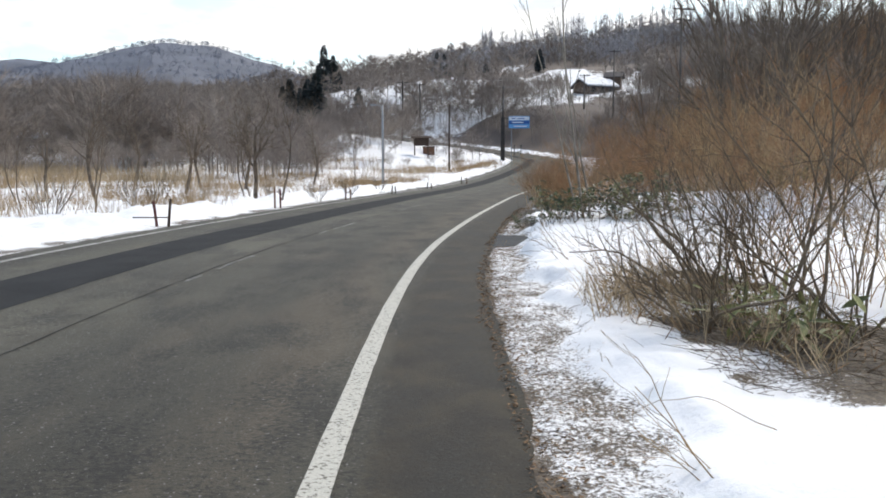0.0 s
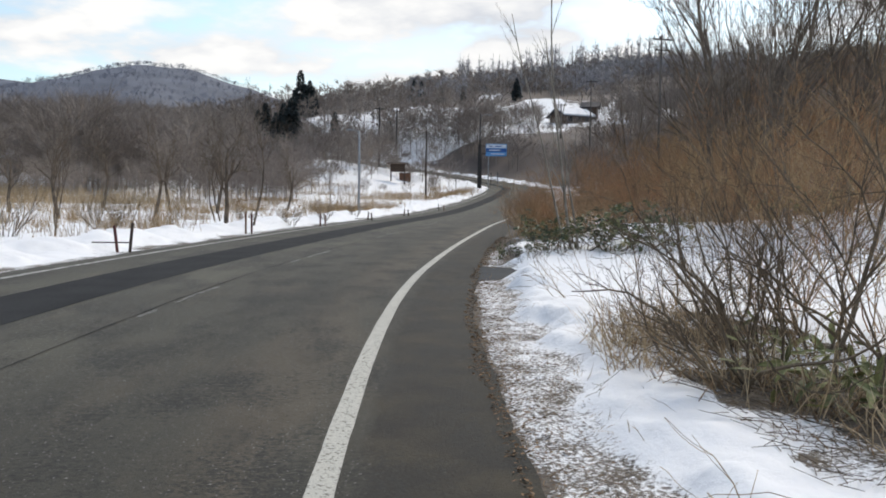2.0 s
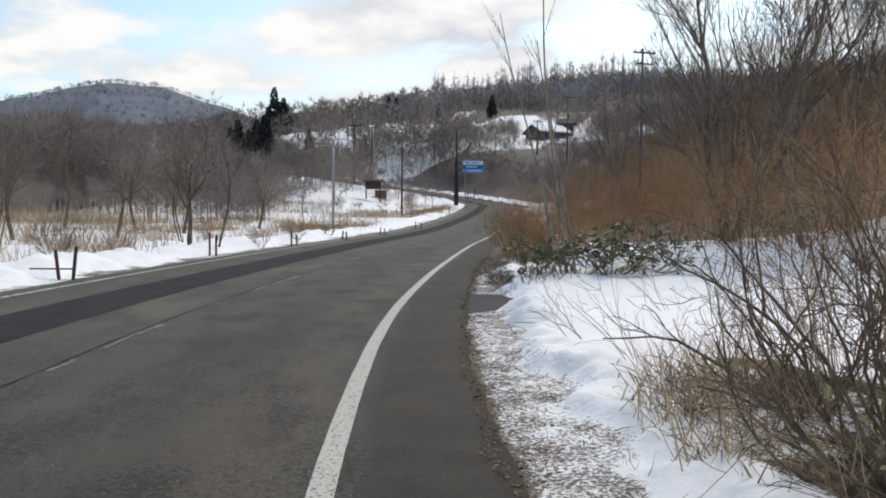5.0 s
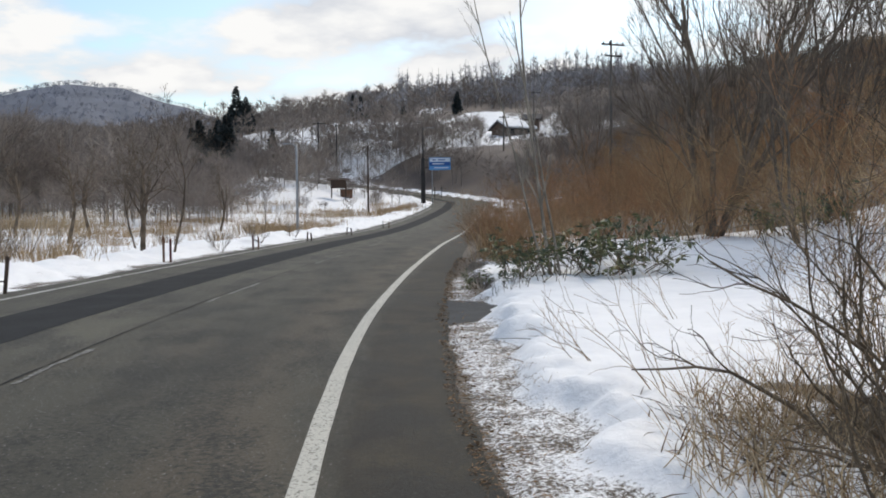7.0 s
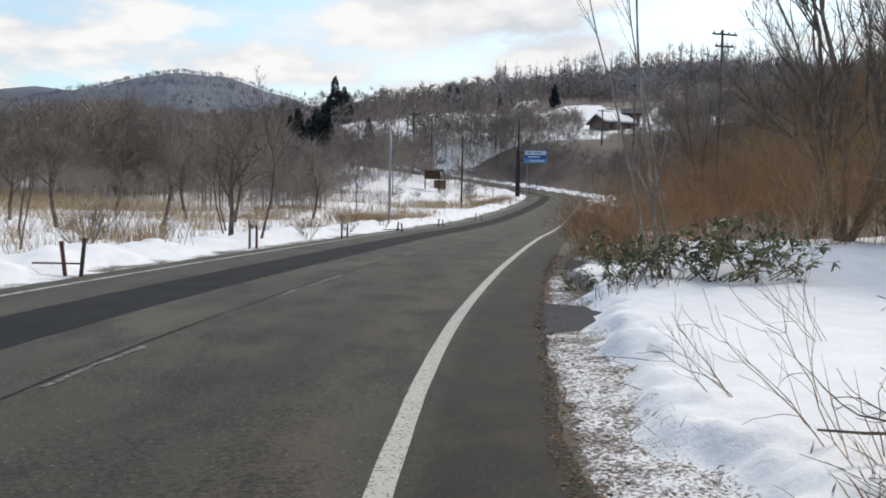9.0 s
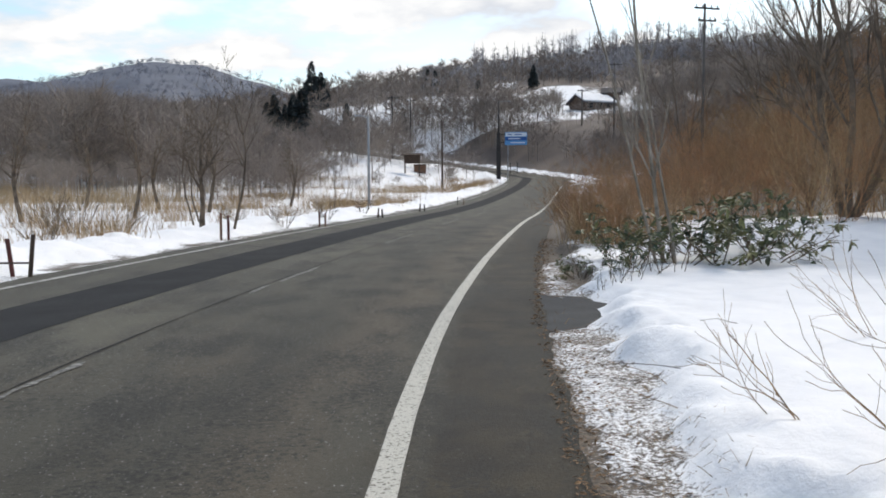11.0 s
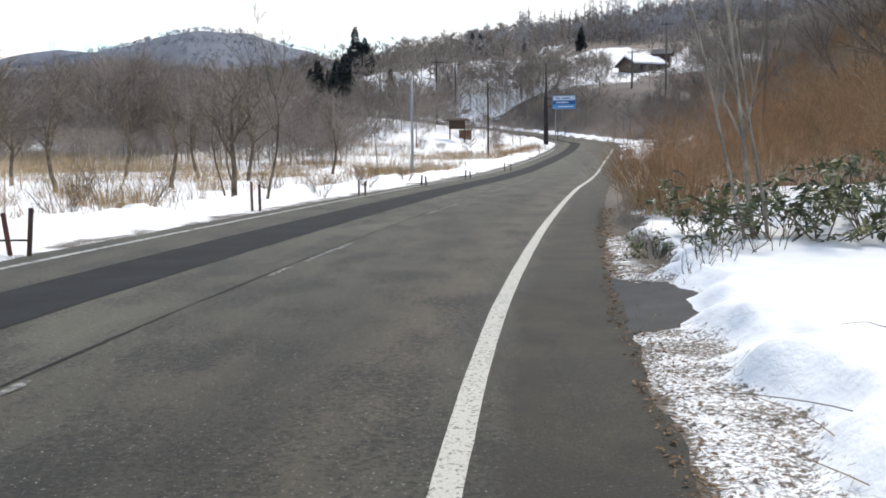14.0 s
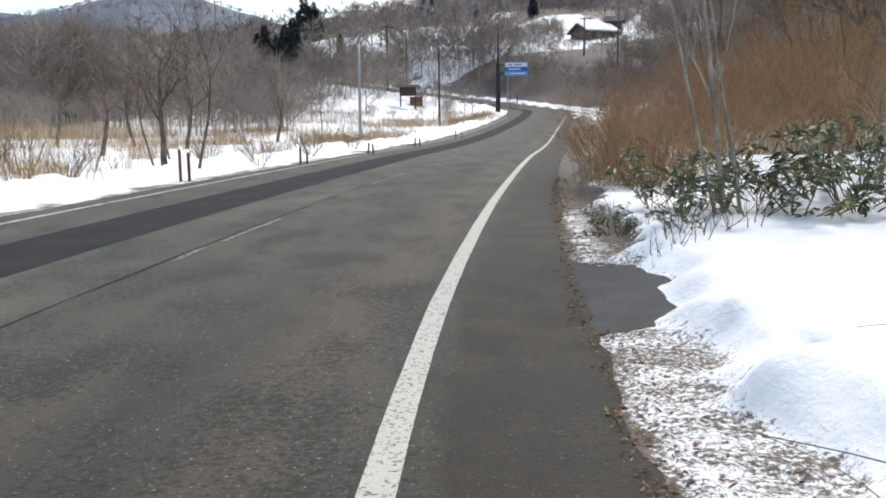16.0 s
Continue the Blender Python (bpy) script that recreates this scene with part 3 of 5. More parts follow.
gx = spaced([(-2600, -300, 90, 14), (-300, -60, 14, 3), (-60, -14, 2.5, 0.6), (-14, -5, 0.2, 0.12), (-5, 0, 0.25, 0.07), (0, 3.2, 0.055, 0.06), (3.2, 8, 0.07, 0.3), (8, 60, 0.5, 3), (60, 300, 4, 14), (300, 2600, 16, 90)])
gy = spaced([(-300, -12, 30, 1.0), (-12, -3, 0.6, 0.12), (-3, 14, 0.075, 0.09), (14, 40, 0.12, 0.5), (40, 130, 0.6, 1.6), (130, 600, 2, 9), (600, 3400, 12, 70)])
XX, YY = np.meshgrid(gx, gy)
ZZ, LIT, WOOD = land(XX, YY, True)
nx, ny = len(gx), len(gy)
idx = np.arange(nx * ny).reshape(ny, nx)
quads = np.stack([idx[:-1, :-1], idx[:-1, 1:], idx[1:, 1:], idx[1:, :-1]], -1).reshape(-1, 4)
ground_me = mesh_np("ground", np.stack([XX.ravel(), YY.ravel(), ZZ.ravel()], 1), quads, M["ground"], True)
# "distant" sets how far the ground colour fades to the haze blue-grey.
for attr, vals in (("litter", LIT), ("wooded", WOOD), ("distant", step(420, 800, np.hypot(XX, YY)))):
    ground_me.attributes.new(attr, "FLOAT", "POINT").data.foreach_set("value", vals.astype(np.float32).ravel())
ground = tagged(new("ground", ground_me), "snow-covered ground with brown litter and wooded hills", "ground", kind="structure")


def ribbon(name, o0, o1, lift, mat, y0=-60.0, y1=None, wob=0.0, across=1, label="", wavelength=0.7, seed=0, thick=0.0):
    """A strip along the road between two offsets from its right-hand edge line."""
    keep = (LINE[:, 1] >= y0) if y1 is None else ((LINE[:, 1] >= y0) & (RUN <= RUN[np.argmin(np.abs(LINE[:, 1] - y1))]))
    keep &= True
    line, norm, run = LINE[keep], NORM[keep], RUN[keep]
    if wob or y1 is not None and y1 - y0 < 40:
        fine = np.arange(run[0], run[-1], 0.05 if run[-1] - run[0] < 60 else 0.15)
        line = np.stack([np.interp(fine, run, line[:, k]) for k in (0, 1)], 1)
        norm = np.stack([np.interp(fine, run, norm[:, k]) for k in (0, 1)], 1)
        run = fine
    cols = []
    for k in range(across + 1):
        o = o0 + (o1 - o0) * k / across
        w = wob * ((vnoise(run, run * 0, wavelength, seed + k) - 0.5) + 0.6 * (vnoise(run, run * 0, wavelength / 5, seed + 9 + k) - 0.5)) if wob and k in (0, across) else 0
        p = line + norm * (o + np.zeros(len(line)) + w)[:, None]
        cols.append(np.c_[p, grade(run) + lift])
    verts = np.stack(cols, 1)
    n, c = verts.shape[:2]
    ii = np.arange(n * c).reshape(n, c)
    f = np.stack([ii[:-1, :-1], ii[:-1, 1:], ii[1:, 1:], ii[1:, :-1]], -1).reshape(-1, 4)
    v = verts.reshape(-1, 3)
    if thick:
        low = v - (0, 0, thick)
        m = len(v)
        sides = [np.stack([ii[:-1, k], ii[1:, k], ii[1:, k] + m, ii[:-1, k] + m], 1) for k in (0, c - 1)]
        v, f = np.r_[v, low], np.r_[f, *sides]
    return mesh_np(name, v, f, mat)


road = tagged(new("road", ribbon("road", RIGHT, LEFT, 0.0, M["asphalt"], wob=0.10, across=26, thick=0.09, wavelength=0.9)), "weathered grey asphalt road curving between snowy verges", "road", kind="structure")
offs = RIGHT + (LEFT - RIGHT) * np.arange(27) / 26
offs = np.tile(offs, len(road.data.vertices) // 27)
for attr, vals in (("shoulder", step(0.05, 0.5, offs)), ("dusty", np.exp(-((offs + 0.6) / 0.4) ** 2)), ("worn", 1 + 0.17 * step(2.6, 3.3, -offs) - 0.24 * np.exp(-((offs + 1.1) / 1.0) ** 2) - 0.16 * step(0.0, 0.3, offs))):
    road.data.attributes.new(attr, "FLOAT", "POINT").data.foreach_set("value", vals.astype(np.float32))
for nm, o0, o1, lift, mt, kw, lab in (
        ("road_patch", -4.03, -5.27, 0.004, "patch", dict(wob=0.02), "long dark strip of newer asphalt in the road"),
        ("edge_line", -0.075, 0.075, 0.008, "paint", dict(y1=100, wob=0.008), "worn white painted road edge line"),
        ("edge_line", -6.43, -6.56, 0.008, "worn_paint", dict(y1=100, wob=0.03), "faded white painted road edge line"),
        ("road_joint", -2.905, -2.93, 0.005, "crack", dict(y0=-20, y1=70, wob=0.03), "cracked dark joint along the middle of the road")):
    tagged(new(nm, ribbon(nm, o0, o1, lift, M[mt], label=lab, **kw)), lab, "road", kind="structure")
for k, (ya, yb) in enumerate(((4.9, 5.6), (6.3, 8.3), (11.9, 13.2), (13.9, 16.0), (21.5, 26.0), (31.5, 36.0), (42, 46.5))):
    tagged(new("centre_line", ribbon("centre_line", -2.80, -2.875, 0.006, M["faint_paint"], y0=ya, y1=yb, wob=0.07, wavelength=0.5, seed=k)), "almost worn away white centre line dash", "road", "centre dashes", "structure")

# the mouth of a small drive, dark wet asphalt
apron = bmesh.new()
ring = [(0.6, 9.8), (0.95, 9.9), (1.5, 10.0), (2.1, 10.1), (2.1, 11.4), (1.95, 12.1), (1.6, 12.6), (1.1, 12.65), (0.8, 12.3)]
vs = [apron.verts.new((px, py, -0.008)) for px, py in ring]
top = apron.faces.new(vs)
ext = bmesh.ops.extrude_face_region(apron, geom=[top])["geom"]
bmesh.ops.translate(apron, verts=[v for v in ext if isinstance(v, bmesh.types.BMVert)], vec=(0, 0, -0.08))
bmesh.ops.recalc_face_normals(apron, faces=apron.faces)
tagged(part("pavement", apron, M["wet"]), "dark wet asphalt mouth of a small drive", "pavement", kind="structure")

# ---- plants ----
def ground_z(x, y):
    return float(land(np.array([x]), np.array([y]))[0])


def make_shrub(name, seed, label, mat, group, stems, height, spread, depth=2, radius=0.012, kids=(4, 7), bend=0.2, lean=(0, 0), base=0.25, ratio=0.55, category="shrub"):
    """A leafless shrub; each stem with its twigs is a part."""
    rng = np.random.default_rng(seed)
    ob = thing(name, Matrix(), label, category, group)
    for _ in range(stems):
        out = []
        a, r = rng.uniform(0, 2 * np.pi), base * np.sqrt(rng.uniform())
        way = (np.cos(a) * spread * rng.uniform(0.2, 1) + lean[0], np.sin(a) * spread * rng.uniform(0.2, 1) + lean[1], 1)
        grow(rng, (r * np.cos(a), r * np.sin(a), -0.08), way, height * rng.uniform(0.55, 1.1), radius * rng.uniform(0.6, 1.3), depth, out, bend, kids, 0.75, 0.1, ratio, 6)
        v, f = segments_mesh(np.array(out)[:, :8], 3)
        part("stem", mesh_np("stem", v, f, M[mat]), None, ob)
    return ob


def strew(protos, spots, seed, tilt=7, sink=0.0, turn=None):
    """Stands the first plants at the first spots (x, y, size) and copies of them at the rest."""
    rng = np.random.default_rng(seed)
    for k, (sx, sy, sc) in enumerate(spots):
        m = pose(sx, sy, ground_z(sx, sy) - sink, rng.uniform(-tilt, tilt), rng.uniform(-tilt, tilt), rng.uniform(0, 360) if turn is None else turn)
        ob = protos[k % len(protos)]
        if k < len(protos):
            ob.matrix_world = m
        else:
            ob = copy_thing(ob, m)
        ob.scale = (sc, sc, sc * rng.uniform(0.9, 1.1))


# the thicket beside the verge
strew([make_shrub("bare_shrub", 11 + k, "leafless shrub of thin brown twigs standing in roadside snow", "twig" if k != 1 else "tan_twig", "roadside shrubs",
                  8, 1.35, 0.7, 2, 0.0065, (4, 6), 0.22) for k in range(3)],
      [(2.7, 1.8, 0.9), (3.3, 0.4, 1.1), (2.7, 4.3, 0.9), (3.9, 2.6, 1.2), (2.35, 3.8, 0.75), (2.9, 3.6, 0.95)], 5)
strew([make_shrub("brown_shrub", 21 + k, "tall leafless shrub with many orange brown twigs", ("red_twig", "tan_twig")[k], "roadside shrubs",
                  11, 1.95, 0.45, 2, 0.007, (6, 9), 0.2, (0, 0), 0.4) for k in range(2)],
      [(3.9, 5.2, 1.0), (3.4, 4.5, 0.95), (4.5, 4.0, 1.1), (3.9, 3.0, 1.0)], 62)
# dark stems arching out over the snow from one stool
def spreading_shrub(m, seed, label, stems):
    """Each stem is given as lean x, lean y, length and radius at its foot."""
    rng = np.random.default_rng(seed)
    ob = thing("spreading_shrub", m, label, "shrub", "roadside shrubs")
    for lx, ly, ln, rad in stems:
        out = []
        a = rng.uniform(0, 6.3)
        grow(rng, (0.16 * np.cos(a), 0.22 * np.sin(a), -0.08), (lx, ly, 1), ln, rad, 2, out, 0.19, (4, 6), 0.65, 0.06, 0.44, 8, 0.3, 0.0014)
        v, f = segments_mesh(np.array(out)[:, :8], 4)
        part("stem", mesh_np("stem", v, f, M["stem"]), None, ob)
    return ob


def fan(seed, n, lean, swing, ln, rad):
    rng = np.random.default_rng(seed)
    return [(lean[0] + swing * rng.normal(), lean[1] + swing * rng.normal(), ln * rng.uniform(0.7, 1.15), rad * rng.uniform(0.65, 1.2)) for _ in range(n)]


for sx, sy, seed, n, lean, ln in ((1.95, 1.5, 31, 8, (-0.85, -0.05), 1.5), (2.4, 2.1, 32, 7, (-0.75, 0.0), 1.8), (2.9, 0.9, 33, 6, (-0.1, 0.1), 2.0), (2.55, 3.3, 34, 10, (-0.85, -0.1), 1.7), (3.2, 2.9, 36, 6, (-0.1, 0.1), 2.1)):
    spreading_shrub(pose(sx, sy, ground_z(sx, sy)), seed, "dark shrub with slender bare stems arching over the snow", fan(seed, n, lean, 0.42, ln, 0.015))
spreading_shrub(pose(2.55, 0.95, ground_z(2.55, 0.95)), 35, "dark shrub with two upright crooked bare stems", [(0.02, 0.1, 2.6, 0.024), (0.25, 0.2, 2.3, 0.018)])
strew([make_shrub("upright_shrub", 37 + k, "dark shrub with a few crooked forking bare stems", "stem", "roadside shrubs",
                  3, 1.9, 0.5, 2, 0.017, (5, 7), 0.24) for k in range(2)],
      [(3.05, 1.2, 1.1), (3.3, 3.2, 1.1)], 61)
# sparse leaning shoots by the clean snow
strew([make_shrub("bare_shoots", 41 + k, "sparse leaning leafless shoots poking out of clean snow", "twig", "snow shoots",
                  4, 1.1, 0.45, 1, 0.0045, (5, 8), 0.16, (-0.75, 0.45), 0.12, 0.42) for k in range(2)],
      [(1.75, 4.9, 0.9), (1.5, 5.95, 0.95), (3.2, 8.3, 0.9), (1.85, 2.7, 1.0), (1.8, 1.3, 0.95), (2.0, 3.6, 1.0)], 7, 4, 0, 10)
# reddish shrubs where the road bends
strew([make_shrub("red_shrub", 51 + k, "dense reddish brown leafless shrub on the snowy verge", ("red_twig", "twig", "red_twig")[k], "reddish shrubs",
                  16, 1.75, 0.55, 2, 0.0075, (6, 9), 0.22, (0, 0), 0.65) for k in range(3)],
      [(3.3, 18.6, 0.62), (3.3, 20.0, 0.7), (3.6, 21.6, 0.75), (3.9, 23.6, 0.8), (4.4, 26.0, 0.85), (3.6, 19.0, 0.8), (3.2, 20.6, 0.75), (3.7, 22.5, 0.85), (4.4, 25.4, 0.9), (5.3, 28.4, 1.0), (4.0, 20.3, 0.95), (4.7, 22.3, 1.05), (5.6, 21.2, 1.1), (5.3, 24.6, 1.1), (6.5, 23.2, 1.2), (6.2, 26.8, 1.1), (7.6, 26, 1.3), (7.4, 29.8, 1.2), (6.9, 20.4, 1.1),
       (8.4, 22.4, 1.2), (8.8, 28.6, 1.4), (8.6, 33.5, 1.3), (10.0, 25.2, 1.3), (10.4, 31.2, 1.4), (9.6, 37.5, 1.4), (5.0, 18.4, 0.8), (7.8, 18.6, 1.0)], 8)
# tan brush behind the clean snow
strew([make_shrub("brown_brush", 61 + k, "tall dense brown leafless brush at the foot of the slope", ("tan_twig", "twig", "red_twig")[k], "brown brush",
                  14, 2.3, 0.5, 2, 0.010, (5, 8), 0.16, (0, 0), 0.7) for k in range(3)],
      [(7.3, 18.8, 0.72), (8.3, 18.5, 0.8), (9.3, 18.7, 0.8), (10.3, 19.0, 0.9), (8.9, 17.9, 0.55), (6.6, 22.0, 0.9), (7.4, 22.6, 1.0), (8.3, 22.8, 1.15), (6.9, 23.4, 1.1), (9.6, 23.6, 1.25), (8.0, 25.4, 1.3), (11.0, 24.8, 1.3), (9.2, 20.6, 1.1), (10.6, 21.4, 1.2), (12.4, 20.2, 1.2), (11.3, 17.8, 1.1), (13.2, 17.2, 1.2), (13.9, 22.4, 1.3), (12.2, 24.5, 1.2), (15.4, 19.6, 1.3),
       (14.8, 14.8, 1.3), (13.6, 11.6, 1.3), (16.0, 13.0, 1.4), (16.4, 24.5, 1.4), (14.9, 27.4, 1.4), (18.2, 21.6, 1.4), (17.5, 17.0, 1.4), (12.6, 14.6, 1.0)], 9)


def make_tree(name, seed, label, height, mat, radius, spots, depth=3, kids=(4, 7), spread=0.75, stems=1, lean=(0, 0), fork=0.25, rise=0.12, ratio=0.56, bend=0.11, group="", sides=(7, 3), thin=0.35):
    """A bare tree: a trunk for each stem, and the crown of its limbs and twigs."""
    rng = np.random.default_rng(seed)
    ob = thing(name, Matrix(), label, "tree", group)
    crown = []
    for _ in range(stems):
        out = []
        a = rng.uniform(0, 6.3)
        grow(rng, (0.1 * np.cos(a) * (stems > 1), 0.1 * np.sin(a) * (stems > 1), -0.15), (fork * np.cos(a) * (stems > 1) + lean[0], fork * np.sin(a) * (stems > 1) + lean[1], 1), height * rng.uniform(0.75, 1),
             radius * rng.uniform(0.7, 1), depth, out, bend, kids, spread, rise, ratio, 7, thin, 0.004)
        out = np.array(out)
        v, f = segments_mesh(out[out[:, 8] == depth][:, :8], sides[0])
        part("trunk", mesh_np("trunk", v, f, M[mat], True), None, ob)
        crown.append(out[out[:, 8] < depth][:, :8])
    v, f = segments_mesh(np.concatenate(crown), sides[1])
    part("crown", mesh_np("crown", v, f, M[mat]), None, ob)
    strew([ob], spots, seed, 2)
    return ob


birch = thing("birch_tree", pose(3.3, 14.5, ground_z(3.3, 14.5)), "slender pale birch with several leaning bare stems", "tree")
brng = np.random.default_rng(71)
twigs = []
for bx, by, lx, ly, high, rad in ((-0.12, 0, -0.25, 0.04, 5.6, 0.026), (0.0, 0.1, -0.15, -0.02, 6.4, 0.036), (0.14, -0.05, -0.05, 0.05, 5.0, 0.028)):
    out = []
    grow(brng, (bx, by, -0.15), (lx, ly, 1), high, rad, 2, out, 0.035, (6, 9), 0.42, 0.03, 0.22, 9, 0.3, 0.0022)
    out = np.array(out)
    v, f = segments_mesh(out[out[:, 8] == 2][:, :8], 8)
    part("trunk", mesh_np("trunk", v, f, M["birch"], True), None, birch)
    twigs.append(out[out[:, 8] < 2][:, :8])
v, f = segments_mesh(np.concatenate(twigs), 3)
part("crown", mesh_np("crown", v, f, M["birch"]), None, birch)
make_tree("bare_tree", 72, "large leafless tree with several grey brown trunks", 8.6, "bark", 0.10, [(8.8, 19.7, 1.0)], 3, (8, 11), 0.62, 6, (0.02, 0), 0.36, 0.13, 0.47, 0.09)
make_tree("bare_tree", 172, "leafless tree with a wide crown of fine twigs", 7.0, "bark", 0.065, [(12.2, 20.6, 1.0), (14.6, 24.0, 1.1)], 3, (7, 9), 0.7, 3, (0, 0), 0.3, 0.1, 0.5, 0.11)
make_tree("bare_tree", 73, "leafless tree with ascending brown limbs on the slope", 8.5, "bark", 0.12, [(17.5, 30.0, 1.0), (21.0, 26.0, 1.1), (15.5, 36, 1.0), (24, 36, 1.1), (19, 44, 1.1)], 3, (5, 8), 0.6, 2, (0, 0), 0.3, 0.12, 0.52, group="trees on the slope")
make_tree("bare_tree", 74, "leafless roadside tree with thin upright limbs", 5.5, "bark", 0.06, [(9.2, 16.2, 0.8), (13, 31, 1.0), (10.8, 36, 1.0)], 2, (7, 10), 0.5, 2, (0, 0), 0.2, 0.2, 0.5, group="young trees")
make_tree("orchard_tree", 75, "old leafless fruit tree with crooked spreading limbs", 3.6, "orchard_bark", 0.105, [(-7.1, 27.4, 1.0), (-13.5, 40.5, 1.15), (-17.6, 38.5, 1.2), (-11.6, 46.5, 1.2), (-15.2, 50, 1.2), (-23, 45, 1.2), (-20.5, 53, 1.25), (-8.6, 55, 1.1)],
          3, (5, 7), 0.95, 1, (0.05, 0), 0.3, 0.03, 0.62, 0.2, group="orchard trees")
make_tree("field_tree", 76, "leaning leafless tree beside the snowy roadside posts", 4.0, "orchard_bark", 0.058, [(-5.9, 26.2, 0.8), (-11.3, 22.3, 0.5), (-17, 29, 0.6), (-9.4, 36, 0.8), (-4.6, 42, 0.6), (-14.6, 24.2, 0.5), (-11.2, 22.1, 0.62), (-7.1, 26.6, 0.6)], 3, (4, 7), 0.65, 1, (-0.22, 0), 0.3, 0.12, 0.55, 0.14, group="field trees")
strew([make_shrub("field_shrub", 81 + k, "fan of thin leafless shrub stems in the snowy field", "stem", "field shrubs", 18, 1.4, 0.85, 1, 0.011, (4, 7), 0.13) for k in range(2)],
      [(-9.8, 22.6, 1.0), (-12.2, 21.0, 1.1), (-8.9, 25.5, 0.9), (-14.4, 20.4, 1.1), (-16, 23, 1.2), (-10.9, 27.6, 1.0), (-5.0, 29.6, 0.7), (-18.5, 26, 1.3), (-4.2, 35.2, 0.8), (-13.2, 31, 1.1), (-7.4, 33, 0.8), (-3.1, 40.5, 0.7), (-20, 21, 1.2)], 10)

# ---- woods too far to count ----
def woods_proto(seed, height, wide, limbs, twigs, width, trunk_r, low=0.2):
    """A distant bare tree: trunk, limbs and a haze of thin twigs. Returns verts and faces."""
    rng = np.random.default_rng(seed)
    segs = [(0, 0, -0.5, 0, 0, height * 0.45, trunk_r, trunk_r * 0.7), (0, 0, height * 0.45, 0.1, 0, height * 0.9, trunk_r * 0.7, trunk_r * 0.25)]
    tips = []
    for _ in range(limbs):
        z0 = height * rng.uniform(low, 0.75)
        a, up = rng.uniform(0, 6.3), rng.uniform(0.25, 0.75)
        ln = wide * rng.uniform(0.5, 1.0) * (1.15 - z0 / height)
        p0, p1 = np.array((0, 0, z0)), np.array((np.cos(a) * ln, np.sin(a) * ln, z0 + up * ln * 1.3))
        segs.append((*p0, *p1, trunk_r * 0.42, trunk_r * 0.16))
        tips.append((p0, p1))
    v, f = segments_mesh(segs, 3)
    base = []
    for _ in range(twigs):
        p0, p1 = tips[rng.integers(len(tips))]
        p = p0 + (p1 - p0) * rng.uniform(0.3, 1.0)
        d = (p1 - p0) / np.linalg.norm(p1 - p0) + rng.normal(0, 0.55, 3) + (0, 0, 0.35)
        q = p + d / np.linalg.norm(d) * wide * rng.uniform(0.25, 0.6)
        s = np.cross(q - p, rng.normal(0, 1, 3))
        s *= width / (np.linalg.norm(s) + 1e-9)
        base += [p - s, p + s, q]
    n = len(v)
    return np.r_[v, np.array(base)], [f, n + np.arange(3 * twigs).reshape(-1, 3)]


def woods(name, label, protos, xy, sizes, mat, seed):
    """Many copies of the far trees joined as one object."""
    rng = np.random.default_rng(seed)
    z = land(xy[:, 0], xy[:, 1])
    pick = rng.integers(0, len(protos), len(xy))
    ang = rng.uniform(0, 2 * np.pi, len(xy))
    vs, quad, tri, n = [], [], [], 0
    for k, (pv, (pf, pt)) in enumerate(protos):
        sel = np.where(pick == k)[0]
        if not len(sel):
            continue
        c, s, o = np.cos(ang[sel]), np.sin(ang[sel]), np.zeros(len(sel))
        turn = np.stack([np.stack([c, -s, o], 1), np.stack([s, c, o], 1), np.stack([o, o, o + 1], 1)], 1)
        v, (a, b) = scatter(pv, [pf, pt], np.c_[xy[sel], z[sel]], turn, sizes[sel])
        vs.append(v), quad.append(a + n), tri.append(b + n)
        n += len(v)
    return tagged(new(name, mesh_np(name, np.concatenate(vs), [np.concatenate(quad), np.concatenate(tri)], M[mat])), label, "woods", kind="stuff")


def sow(seed, n, x0, x1, y0, y1, keep):
    rng = np.random.default_rng(seed)
    xy = np.c_[rng.uniform(x0, x1, n), rng.uniform(y0, y1, n)]
    return xy[keep(xy[:, 0], xy[:, 1], rng.uniform(0, 1, n))]


def clear_of_road(x, y, gap):
    off, _ = beside(x, y)
    return (off > gap + 1) | (off < -7 - gap)


NEAR_P = [woods_proto(100 + k, 5.4, 2.9, 22, 360, 0.014, 0.06, 0.06) for k in range(5)]
MID_P = [woods_proto(110 + k, 8.0, 2.9, 7, 84, 0.064, 0.10, 0.10) for k in range(5)]
HILL_P = [woods_proto(160 + k, 7.5, 3.4, 5, 46, 0.12, 0.12, 0.1) for k in range(4)]
TALL_P = [woods_proto(120 + k, 12.5, 1.9, 14, 80, 0.035, 0.16, 0.35) for k in range(4)]
FAR_P = [woods_proto(130 + k, 5.0, 3.4, 4, 26, 0.16, 0.14, 0.1) for k in range(4)]
BRUSH_P = [woods_proto(140 + k, 2.9, 1.5, 16, 230, 0.008, 0.03) for k in range(5)]

rng = np.random.default_rng(21)
xy = sow(223, 420, -24, 5, 84, 128, lambda x, y, u: (beside(x, y)[0] < -12) & (vnoise(x, y, 7, 44) > 0.42) & ~((np.abs(x + 0.8) < 3.2) & (np.abs(y - 101) < 9)))
woods("field_brush", "low brown leafless brush in the snowy field", BRUSH_P, xy, rng.uniform(0.35, 0.85, len(xy)), "woods", 224)
xy = sow(225, 600, -45, 14, 114, 172, lambda x, y, u: (beside(x, y)[0] < -9) & (beside(x, y)[0] > -30) & (u < 0.7))
woods("bank_brush", "brown leafless brush below the climbing road", BRUSH_P, xy, rng.uniform(0.5, 1.1, len(xy)), "woods", 226)
